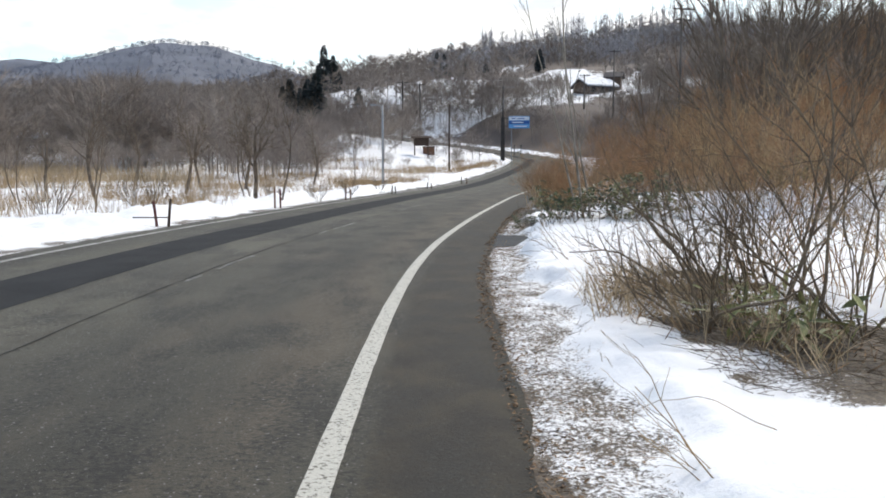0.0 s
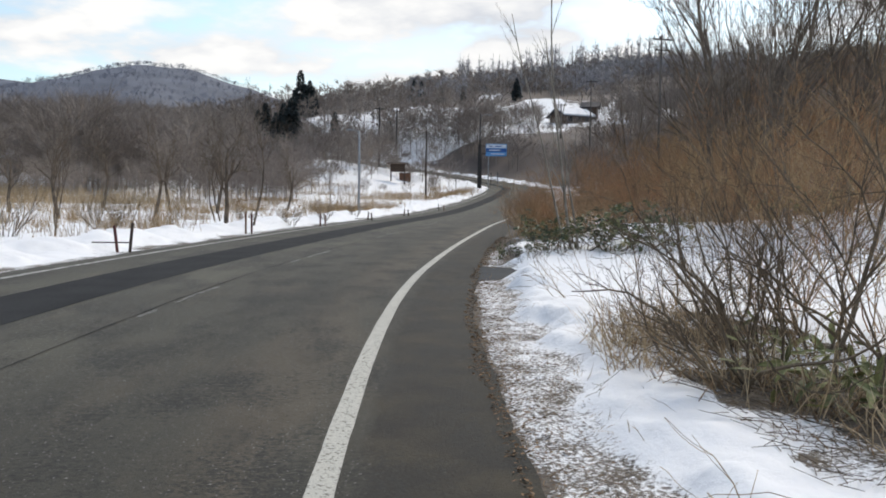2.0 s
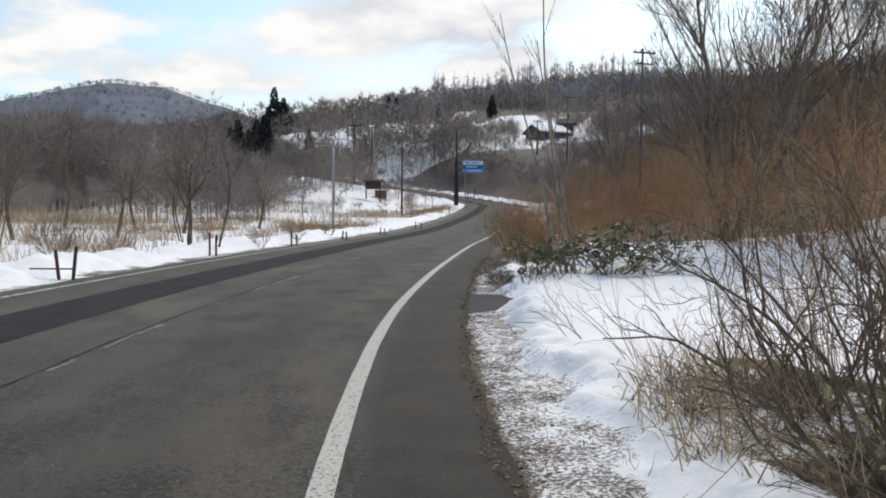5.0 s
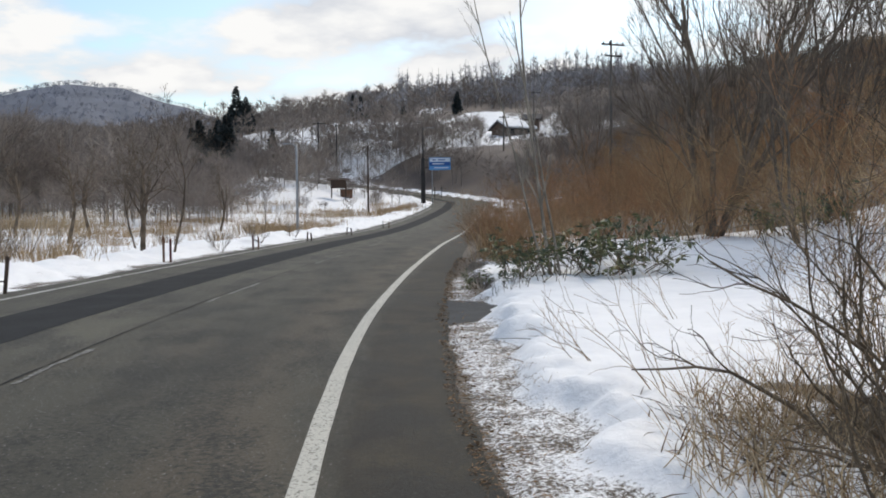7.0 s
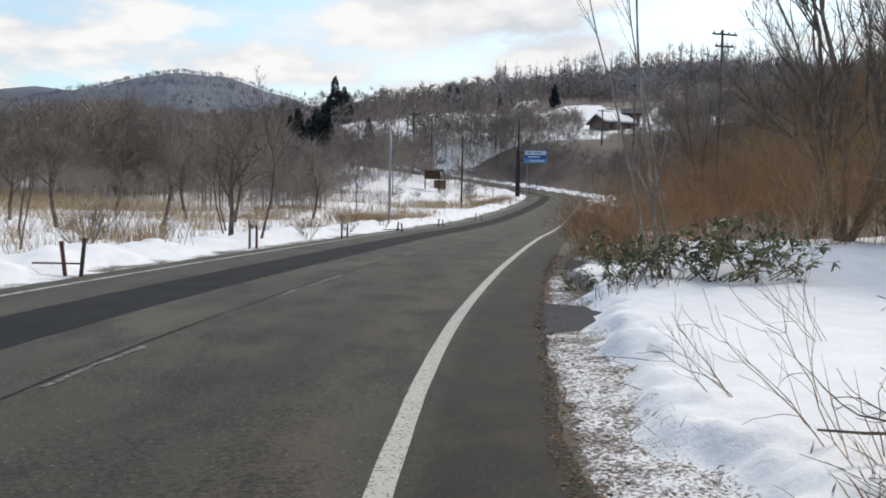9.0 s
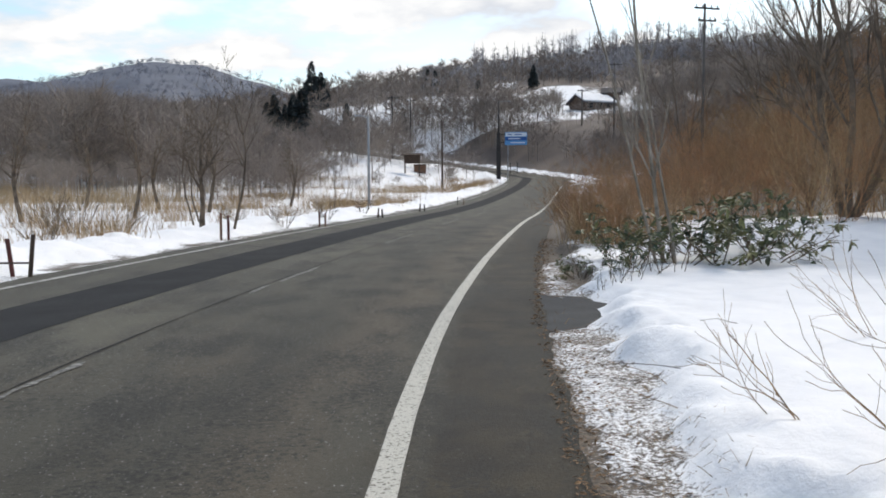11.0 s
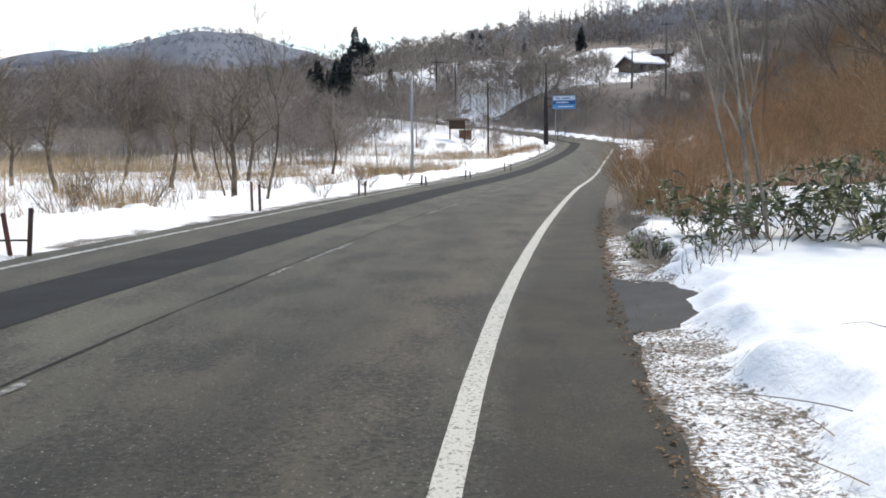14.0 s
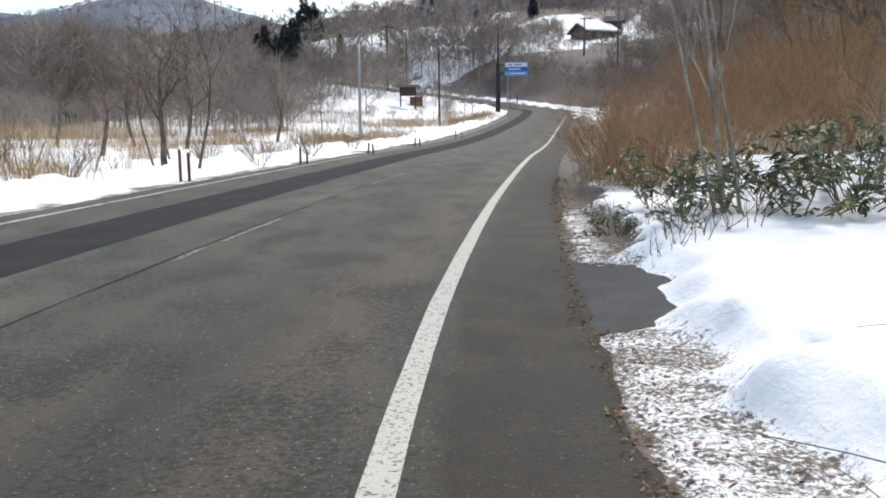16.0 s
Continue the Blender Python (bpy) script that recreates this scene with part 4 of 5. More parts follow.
xy = sow(221, 1150, -75, -8, 63, 108, lambda x, y, u: (x < -0.1 * y - 3) & (x > -0.62 * y - 8) & (vnoise(x, y, 9, 20) > 0.34) & (u < 0.8))
woods("belt_brush", "low brown undergrowth along the edge of the woods", BRUSH_P, xy, rng.uniform(0.6, 1.3, len(xy)), "woods", 222)
xy = sow(22, 2600, -95, 6, 64, 150, lambda x, y, u: (x < -0.085 * y - 3) & ~((np.abs(x + 0.497 * (y - 3) + 0.5) < 0.03 * y) & (y < 122)) & clear_of_road(x, y, 6) & (vnoise(x, y, 12, 20) > 0.38) & (u < 0.42 + 0.5 * step(75, 110, y)) & ~((np.abs(x + 0.152 * y) < 0.03 * y) & (y > 100)))
xy = np.r_[xy, sow(220, 420, -16, 12, 92, 175, lambda x, y, u: (x > -0.085 * y - 3) & (beside(x, y)[0] < -11) & (u < 0.45) & ~((x > -5) & (y < 110)))]
woods("belt_woods", "brown leafless woods beyond the snowy field", NEAR_P, xy, rng.uniform(0.6, 1.25, len(xy)) * (1 + 0.6 * step(0.18, 0.4, -xy[:, 0] / xy[:, 1])), "woods", 23)
xy = sow(24, 9800, -190, 240, 135, 345, lambda x, y, u: clear_of_road(x, y, 9) & ~((np.abs(x - 0.2 * y) < 8) & (y < 168)) & ~((np.abs(x + 0.15 * y) < 6) & (y < 152)) & (x > -0.62 * y - 10) & (x < 0.72 * y + 15) & (vnoise(x, y, 26, 21) + 0.35 * vnoise(x, y, 9, 22) > 0.62 - 0.36 * step(205, 280, y) - 0.2 * step(0.1, 0.2, -x / y)) & (u < 0.75 - 0.3 * step(-0.45, -0.62, x / y)))
woods("hillside_woods", "grey brown leafless woods on the snowy hillside", MID_P, xy, rng.uniform(0.6, 1.15, len(xy)), "woods", 25)
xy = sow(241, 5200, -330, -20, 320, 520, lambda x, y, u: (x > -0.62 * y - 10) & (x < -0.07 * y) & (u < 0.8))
woods("hillside_woods", "leafless woods on the middle hills, coloured pale grey for haze", HILL_P, xy, rng.uniform(0.6, 1.15, len(xy)), "woods_ridge_hazed", 242)
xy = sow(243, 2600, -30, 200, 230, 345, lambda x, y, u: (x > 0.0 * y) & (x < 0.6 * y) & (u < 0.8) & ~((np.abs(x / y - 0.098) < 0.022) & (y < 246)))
woods("hillside_woods", "dense leafless woods high on the hillside, coloured pale grey for haze", HILL_P, xy, rng.uniform(0.6, 1.1, len(xy)), "woods_ridge_hazed", 244)
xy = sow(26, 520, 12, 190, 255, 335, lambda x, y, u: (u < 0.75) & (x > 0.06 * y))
woods("ridge_woods", "tall thin leafless trees along the ridge", TALL_P, xy, rng.uniform(0.75, 1.2, len(xy)), "woods_ridge_hazed", 27)
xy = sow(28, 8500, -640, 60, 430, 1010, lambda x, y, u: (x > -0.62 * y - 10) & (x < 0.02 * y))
woods("mountain_woods", "leafless woods on distant hills, coloured blue grey for haze", FAR_P, xy, rng.uniform(0.5, 1.0, len(xy)), "woods_far_hazed", 29)
xy = sow(30, 2600, 7, 75, 3, 118, lambda x, y, u: (beside(x, y)[0] > 8 + 0.05 * y) & (x < 0.85 * y + 14) & (u < 0.62) & ((y > 21) | (x > 16)))
half = np.arange(len(xy)) % 2 == 0
woods("slope_brush", "dense brown leafless brush covering the slope", BRUSH_P, xy[half], rng.uniform(0.7, 1.5, half.sum()), "red_twig", 31)
woods("slope_brush", "dense grey brown leafless brush covering the slope", BRUSH_P, xy[~half], rng.uniform(0.8, 1.7, (~half).sum()), "twig", 32)
xy = sow(33, 620, 14, 95, 30, 135, lambda x, y, u: (beside(x, y)[0] > 13) & (x < 0.8 * y + 10) & (u < 0.6))
woods("slope_woods", "leafless brown trees on the near slope", NEAR_P, xy, rng.uniform(0.5, 0.95, len(xy)), "woods", 34)

xy = sow(35, 1300, -12, 62, 109, 172, lambda x, y, u: clear_of_road(x, y, 5) & (beside(x, y)[0] > 0) & (u < 0.75) & ~((np.abs(x - 0.2 * y) < 6) & (y > 146)))
woods("bank_brush", "brown leafless brush on the bank beyond the bend", BRUSH_P, xy, rng.uniform(1.1, 2.1, len(xy)) * np.where((np.abs(xy[:, 0] - 0.2 * xy[:, 1]) < 8) & (xy[:, 1] > 124), 0.75, 1.0), "woods", 36)


def blades(name, label, xy, height, width, mat, seed, lean=0.35, kind="stuff"):
    """Dry grass: thin bent blades, joined."""
    rng = np.random.default_rng(seed)
    n = len(xy)
    ways = np.c_[rng.normal(0, lean, (n, 2)), np.ones(n)]
    places = np.c_[xy, land(xy[:, 0], xy[:, 1]) - 0.03]
    ln = height * rng.uniform(0.55, 1.15, n)
    v, f = scatter(BLADE_V, BLADE_F, places, turns_of(ways, rng), np.stack([width * rng.uniform(0.6, 1.3, n), ln, ln], 1))
    return tagged(new(name, mesh_np(name, v, f, M[mat])), label, "grass", kind=kind)


def tufts(seed, centres, each, radius):
    rng = np.random.default_rng(seed)
    c = np.repeat(np.asarray(centres, float)[:, :2], each, 0)
    return c + rng.normal(0, radius, c.shape)


xy = sow(40, 120000, -75, 3, 40, 96, lambda x, y, u: (beside(x, y)[0] < -10.5) & (vnoise(x, y * 2.2, 9, 23) > 0.47 + 0.07 * step(-0.36, -0.26, x / y)) & (vnoise(x * 0.5, y, 3.2, 25) > 0.36) & (u < (0.12 + 0.88 * step(46, 56, y) * (1 - step(84, 96, y))) * (0.3 + 0.7 * step(0.22, 0.36, -x / y))))
blades("reeds", "tan dry reeds standing in the snowy field", xy, 1.3, 0.022, "reed", 41, 0.28)
c = sow(42, 330, -32, -1, 19, 66, lambda x, y, u: (beside(x, y)[0] < -8.6) & (vnoise(x, y, 6, 24) > 0.45))
blades("dry_grass", "tufts of tan dry grass in the snowy field", tufts(43, c, 60, 0.34), 0.75, 0.012, "dry_grass", 44)
c = sow(45, 60, 2, 13, 88, 106, lambda x, y, u: (beside(x, y)[0] < -8))
blades("dry_grass", "tan dry grass on the bank beside the road bend", tufts(46, c, 40, 0.6), 0.7, 0.03, "dry_grass", 47)
c = sow(145, 900, -16, 9, 50, 104, lambda x, y, u: (beside(x, y)[0] < -9.0) & (vnoise(x * 0.4, y, 4.5, 33) > 0.56))
blades("dry_grass", "tan dry grass patches in the snowy field", tufts(146, c, 40, 0.6), 0.6, 0.022, "dry_grass", 147, 0.5)
near = [(1.35, 2.1), (1.5, 2.3), (1.35, 3.0), (1.6, 3.2), (2.3, 0.1), (2.05, 0.7), (2.3, 0.9), (1.8, 1.6), (2.2, 1.5), (1.9, 2.4), (2.5, 2.1), (1.85, 3.3), (1.75, 3.8), (2.1, 3.7), (2.0, 4.0), (2.4, 3.2), (2.35, 3.9), (2.75, 4.0), (1.95, 4.4), (2.7, 1.0), (2.6, 4.6)]
blades("dry_grass", "tan dry grass at the foot of roadside shrubs", tufts(48, near, 40, 0.15), 0.55, 0.008, "reed", 49, 0.6)
blades("dry_grass", "dark brown dead grass matted under roadside shrubs", tufts(148, near + [(2.8, 0.4), (3.0, 1.6), (2.6, 2.7), (2.6, 3.5), (3.0, 3.6)], 40, 0.26), 0.24, 0.009, "dead_leaf", 149, 1.0)
blades("dry_grass", "tall orange brown dry grass at the edge of reddish shrubs", tufts(150, [(3.1, 19.2), (3.3, 20.0), (3.5, 18.9), (3.7, 19.8), (3.4, 21.0), (4.1, 19.3), (4.7, 19.7)], 100, 0.3), 1.2, 0.013, "tan_twig", 151, 0.3)


def leafy(name, label, xy, high, size, mat, seed):
    """Single broad leaves on thin upright culms, joined."""
    rng = np.random.default_rng(seed)
    n = len(xy)
    z = land(xy[:, 0], xy[:, 1]) + rng.uniform(0.05, high, n)
    w = np.c_[rng.normal(0, 1, (n, 2)), rng.normal(-0.1, 0.5, n)]
    ln = size * rng.uniform(0.6, 1.2, n)
    v, f = scatter(LEAF_V, LEAF_F, np.c_[xy, z], turns_of(w, rng), np.stack([ln * 0.5, ln, ln * 0.7], 1))
    return tagged(new(name, mesh_np(name, v, f, M[mat])), label, "bamboo", kind="stuff")


leafy("dwarf_bamboo", "olive dwarf bamboo leaves among roadside shrub stems", tufts(50, [(2.2, 1.0), (2.35, 0.7), (2.35, 1.2), (2.6, 0.5), (2.3, 1.9), (2.75, 2.7), (2.7, 1.5)], 20, 0.17), 0.36, 0.22, "bamboo_leaf", 51)

# ---- evergreen shrubs ----
def evergreen(seed, label, group):
    rng = np.random.default_rng(seed)
    ob = thing("evergreen_shrub", Matrix(), label, "shrub", group)
    heads, ways = [], []
    for _ in range(9):
        out = []
        a = rng.uniform(0, 6.3)
        grow(rng, (0.15 * np.cos(a), 0.15 * np.sin(a), -0.08), (np.cos(a) * 1.1, np.sin(a) * 1.1, 1), rng.uniform(0.6, 1.15), 0.012, 1, out, 0.16, (5, 7), 0.7, 0.1, 0.5, 5)
        out = np.array(out)
        v, f = segments_mesh(out[:, :8], 4)
        part("stem", mesh_np("stem", v, f, M["stem"]), None, ob)
        ends = out[(out[:, 8] == 0)][2::4]
        heads += list(ends[:, 3:6])
        ways += list(ends[:, 3:6] - ends[:, :3])
    heads, ways = np.array(heads), np.array(ways)
    n = 5
    c = np.repeat(heads, n, 0)
    w = np.repeat(ways / np.linalg.norm(ways, axis=1, keepdims=True), n, 0)
    d = w * 0.35 + rng.normal(0, 1, c.shape) * (1, 1, 0.45) + (0, 0, -0.25)
    ln = rng.uniform(0.11, 0.21, len(c))
    v, f = scatter(LEAF_V, LEAF_F, c, turns_of(d, rng), np.stack([ln * 0.7, ln, ln], 1))
    leaves = part("foliage", mesh_np("foliage", v, f, M["leaf"]), None, ob, "dark green drooping leathery leaves")
    leaves["kind"] = "stuff"
    return ob


strew([evergreen(201 + k, "evergreen shrub with drooping leathery leaves in snow", "evergreen shrubs") for k in range(3)],
      [(2.75, 14.4, 0.75), (3.45, 14.3, 0.9), (4.2, 14.4, 1.0), (4.9, 14.6, 0.95), (4.1, 15.5, 0.95), (2.75, 15.6, 0.75), (5.5, 15.6, 0.8), (9.6, 17.6, 1.1), (11.2, 19.2, 1.1), (2.25, 13.1, 0.35), (1.9, 14.3, 0.4)], 12, 8)
strew([make_shrub("bare_shrub", 91, "low leafless twigs on the ragged snow edge", "stem", "edge twigs", 7, 0.5, 1.1, 1, 0.006, (3, 5))],
      [(2.2, 12.6, 1.0), (2.5, 13.4, 1.2), (2.0, 13.9, 0.9), (1.9, 12.3, 0.7), (3.0, 13.4, 1.2)], 13, 12)

# ---- litter on the verge ----
rng = np.random.default_rng(60)
n = 9000
yy = rng.uniform(-3, 24, n)
ee = RIGHT + np.abs(rng.normal(0.03, 0.21, n)) - 0.1 + 0.12 * (vnoise(yy, yy * 0, 0.8, 51) - 0.5)
ii = np.array([np.argmin(np.abs(LINE[:180, 1] - q)) for q in yy])
xy = LINE[ii] + NORM[ii] * ee[:, None] + np.c_[np.zeros(n), yy - LINE[ii, 1]]
zz = np.maximum(land(xy[:, 0], xy[:, 1]), np.where(ee < RIGHT, 0.006, -1)) + 0.006
ways = np.c_[rng.normal(0, 1, (n, 2)), rng.normal(0, 0.16, n)]
ln = rng.uniform(0.012, 0.045, n)
v, f = scatter(LEAF_V, LEAF_F, np.c_[xy, zz], turns_of(ways, rng), np.stack([ln * rng.choice((0.25, 0.6, 0.9), n), ln, ln], 1))
tagged(new("leaf_litter", mesh_np("leaf_litter", v, f, M["dead_leaf"])), "scattered dead brown leaves along the asphalt edge", "litter", kind="stuff")
n = 3000
yy = rng.uniform(-3, 18, n)
ee = RIGHT + rng.uniform(0.02, 0.6, n)
ii = np.array([np.argmin(np.abs(LINE[:180, 1] - q)) for q in yy])
xy = LINE[ii] + NORM[ii] * ee[:, None] + np.c_[np.zeros(n), yy - LINE[ii, 1]]
aa, ll = rng.uniform(0, 6.3, n), rng.uniform(0.015, 0.06, n)
dx = np.stack([np.cos(aa), np.sin(aa)], 1) * ll[:, None]
z0, z1 = land(xy[:, 0], xy[:, 1]) + 0.008, land(xy[:, 0] + dx[:, 0], xy[:, 1] + dx[:, 1]) + 0.012
v, f = segments_mesh(np.c_[xy, z0, xy + dx, z1, np.full(n, 0.0015), np.full(n, 0.0008)], 3)
tagged(new("twig_litter", mesh_np("twig_litter", v, f, M["dead_leaf"])), "broken dark twigs strewn over the thin verge snow", "litter", kind="stuff")

n = 1700
xy = np.c_[rng.uniform(1.55, 3.5, n), rng.uniform(-0.6, 4.4, n)]
aa, ll = rng.uniform(0, 6.3, n), rng.uniform(0.04, 0.3, n)
dx = np.stack([np.cos(aa), np.sin(aa)], 1) * ll[:, None]
z0, z1 = land(xy[:, 0], xy[:, 1]) + 0.008, land(xy[:, 0] + dx[:, 0], xy[:, 1] + dx[:, 1]) + rng.uniform(0.01, 0.07, n)
v, f = segments_mesh(np.c_[xy, z0, xy + dx, z1, np.full(n, 0.003), np.full(n, 0.0015)], 3)
tagged(new("twig_litter", mesh_np("twig_litter", v, f, M["stem"])), "dead twigs strewn on soil under roadside shrubs", "litter", kind="stuff")

n = 3000
yy = rng.uniform(-3, 14, n)
ee = RIGHT + rng.uniform(0.08, 0.75, n)
ii = np.array([np.argmin(np.abs(LINE[:180, 1] - q)) for q in yy])
xy = LINE[ii] + NORM[ii] * ee[:, None] + np.c_[np.zeros(n), yy - LINE[ii, 1]]
xy = xy[vnoise(xy[:, 0], xy[:, 1], 0.5, 31) > 0.5]
blades("dry_grass", "flattened straw lying on the thin verge snow", xy, 0.16, 0.004, "dry_grass", 152, 3.0)
for k, (fx, fy, fa, fl) in enumerate(((1.15, 7.1, 98, 1.25), (1.25, 7.2, 112, 1.0), (1.05, 6.6, 104, 0.9), (2.3, 8.9, 150, 0.3), (1.45, -1.3, 125, 0.9), (1.3, 2.0, 100, 0.8))):
    t = np.linspace(0, 1, 9)
    sx, sy = fx + np.cos(radians(fa)) * fl * t + 0.03 * np.sin(t * 7 + k), fy + np.sin(radians(fa)) * fl * t
    sz = land(sx, sy)
    sz = np.maximum(sz, sz[0] + (sz[-1] - sz[0]) * t) + 0.012 + 0.03 * np.sin(t * 3)
    pts = np.c_[sx, sy, sz]
    rad = 0.0032 - 0.0018 * t
    v, f = segments_mesh(np.c_[pts[:-1], pts[1:], rad[:-1], rad[1:]], 4)
    tagged(new("fallen_stalk", mesh_np("fallen_stalk", v, f, M["stem" if k % 2 else "twig"])), "thin dry stalk lying across roadside snow", "stalk", "fallen stalks")

# bent stalks lying over the snow
strew([make_shrub("fallen_stalks", 95 + k, "bundle of bent dry stalks lying over roadside snow", "stem" if k else "tan_twig", "fallen stalks", 6, 0.8, 0.5, 1, 0.005, (3, 5), 0.14, (-1.6, 1.3), 0.1, 0.4) for k in range(2)],
      [(0.95, -1.9, 0.8), (1.75, 2.9, 0.8)], 14, 3, 0, 0)

# ---- roadside posts ----
def post_pair(m, label, gap, high, mats, rail, group):
    ob = thing("roadside_posts", m, label, "post", group)
    for k, (dx, mt) in enumerate(((0, mats[0]), (gap, mats[1]))):
        part("post", box_bm(0.06, 0.06, high * (1 - 0.1 * k) + 0.3, (dx, 0.02 * k, -0.3), 0.012, turn=Matrix.Rotation(radians(6 * (1 - 2 * k) * rail), 4, "Y")), M[mt], ob)
    if rail:
        part("rail", box_bm(0.9, 0.025, 0.03, (-0.35, -0.055, high * 0.32), 0.006), M["wood_dark"], ob)
    return ob


for px, py, gp, hi, mt, rl, rz in ((-6.79, 15.2, -0.22, 0.7, ("wood_dark", "wood_red"), 1, 0), (-5.75, 24.0, 0.19, 0.72, ("wood_brown", "wood_red"), 0, 0), (-3.95, 30.7, 0.2, 0.6, ("wood_red", "wood_brown"), 0, 0),
                                   (-2.35, 38.2, 0.35, 0.5, ("wood_dark", "wood_dark"), 1, 40), (-0.55, 46.5, 0.4, 0.5, ("wood_dark", "wood_dark"), 1, 30), (2.0, 58, 0.4, 0.6, ("wood_dark", "wood_brown"), 0, 0)):
    post_pair(pose(px, py, ground_z(px, py), 0, 0, rz), "pair of short weathered wooden posts in the roadside snow bank", gp, hi, mt, rl, "roadside posts")

# ---- poles, lamps, the sign ----
def utility_pole(m, high, r, mat, label, arms=2, lamp=False):
    ob = thing("utility_pole", m, label, "pole", "utility poles")
    part("pole", tube_bm([(0, 0, -0.6), (0, 0, high * 0.5), (0, 0, high)], [r, r * 0.85, r * 0.7], 10), M[mat], ob, smooth=True)
    for k in range(arms):
        z = high - 0.35 - 0.75 * k
        arm = part("crossarm", box_bm(1.8 - 0.5 * k, 0.09, 0.1, (0.1, -r, z), 0.01), M["pole_dark"], ob)
        for s in (-0.75, -0.3, 0.3, 0.75):
            part("insulator", tube_bm([(0.1 + s * (1 - 0.25 * k), -r, z + 0.1), (0.1 + s * (1 - 0.25 * k), -r, z + 0.27)], [0.045, 0.03], 6), M["concrete"], arm)
    if lamp:
        part("lamp_arm", tube_bm([(0, 0, high - 0.3), (0.5, 0, high - 0.1), (1.1, 0, high - 0.1)], 0.035, 6), M["steel"], ob)
        part("lamp_head", box_bm(0.5, 0.18, 0.1, (1.25, 0, high - 0.16), 0.02), M["steel"], ob)
    return ob


bend_pole = utility_pole(pose(9.45, 109, 1.95), 9.9, 0.13, "pole_dark", "dark utility pole beside the road bend", 0, True)
part("sleeve", tube_bm([(0, 0, -0.6), (0, 0, 3.0), (0, 0, 5.9)], [0.31, 0.29, 0.27], 10), M["pole_dark"], bend_pole, "thick dark lower sleeve", True)
for z in (4.6, 5.6):
    part("bracket", box_bm(1.5, 0.08, 0.09, (0.5, -0.3, z), 0.01), M["pole_dark"], bend_pole)
utility_pole(pose(17.3, 55, ground_z(17.3, 55), 0, 0, 15), 12.6 - ground_z(17.3, 55), 0.10, "pole_grey", "grey utility pole with crossarms on the brushy slope")
utility_pole(pose(26.4, 143, ground_z(26.4, 143)), 17 - ground_z(26.4, 143), 0.15, "pole_grey", "grey utility pole among trees below the house", 1)
utility_pole(pose(27.2, 123, ground_z(27.2, 123)), 18.5 - ground_z(27.2, 123), 0.14, "pole_grey", "grey utility pole among trees below the house", 1)
utility_pole(pose(1.8, 88.5, ground_z(1.8, 88.5)), 8.0 - ground_z(1.8, 88.5), 0.11, "wood_dark", "dark wooden utility pole in the snowy field", 0)
utility_pole(pose(-4.5, 128, ground_z(-4.5, 128)), 9.5, 0.14, "pole_dark", "dark utility pole by the far road", 1)
utility_pole(pose(-2.0, 146, ground_z(-2.0, 146)), 10, 0.14, "pole_dark", "dark utility pole by the far road", 1)

lamp = thing("street_lamp", pose(-3.5, 51.8, ground_z(-3.5, 51.8)), "slim galvanised steel street lamp in the snowy field", "lamp")
part("pole", tube_bm([(0, 0, -0.5), (0, 0, 2.6), (0, 0, 5.35)], [0.09, 0.075, 0.06], 10), M["steel"], lamp, smooth=True)
part("arm", tube_bm([(0, 0, 5.2), (-0.2, 0, 5.36), (-0.45, 0, 5.4)], 0.03, 6), M["steel"], lamp)
part("lamp_head", box_bm(0.45, 0.16, 0.1, (-0.6, 0, 5.35), 0.025), M["steel"], lamp)

sign = thing("road_sign", pose(11.5, 107.8, ground_z(11.5, 107.8), 0, 0, -7), "blue and white road sign board on steel posts", "sign")
low = 6.25 - ground_z(11.5, 107.8)
part("board", box_bm(2.75, 0.05, 1.6, (0, 0, low), 0.02), M["sign_blue"], sign)
part("band", box_bm(2.65, 0.02, 0.45, (0, -0.04, low + 0.55), 0.0), M["sign_deep"], sign, "dark blue band")
part("panel", box_bm(2.6, 0.016, 0.46, (0, -0.038, low + 1.06), 0.0), M["sign_white"], sign, "pale upper field")
for k, (bx, bw, bz) in enumerate(((-0.75, 0.5, 1.22), (0.25, 0.9, 1.22), (-0.2, 1.5, 0.72), (0.2, 1.8, 0.22))):
    part("lettering", box_bm(bw, 0.012, 0.13, (bx, -0.056, low + bz), 0.0), M["sign_deep" if bz > 1 else "sign_white"], sign, "unreadable bar of lettering")
part("post", tube_bm([(-1.0, 0.08, -0.3), (-1.0, 0.08, low + 1.4)], 0.06, 8), M["steel"], sign, smooth=True)
for z in (0.3, 1.3):
    part("arm", tube_bm([(-2.1, 0.08, low + z), (-0.2, 0.08, low + z)], 0.04, 6), M["pole_dark"], sign)
for dx in (0.0, 1.1):
    mk = thing("marker_post", pose(12.2 + dx, 121 + dx, ground_z(12.2 + dx, 121 + dx)), "short dark marker post in snow at the bend", "post", "bend markers")
    part("post", box_bm(0.1, 0.08, 1.9, (0, 0, -0.3), 0.02), M["pole_dark"], mk)
    part("plate", box_bm(0.2, 0.03, 0.34, (0, -0.07, 1.15), 0.008), M["concrete"], mk)

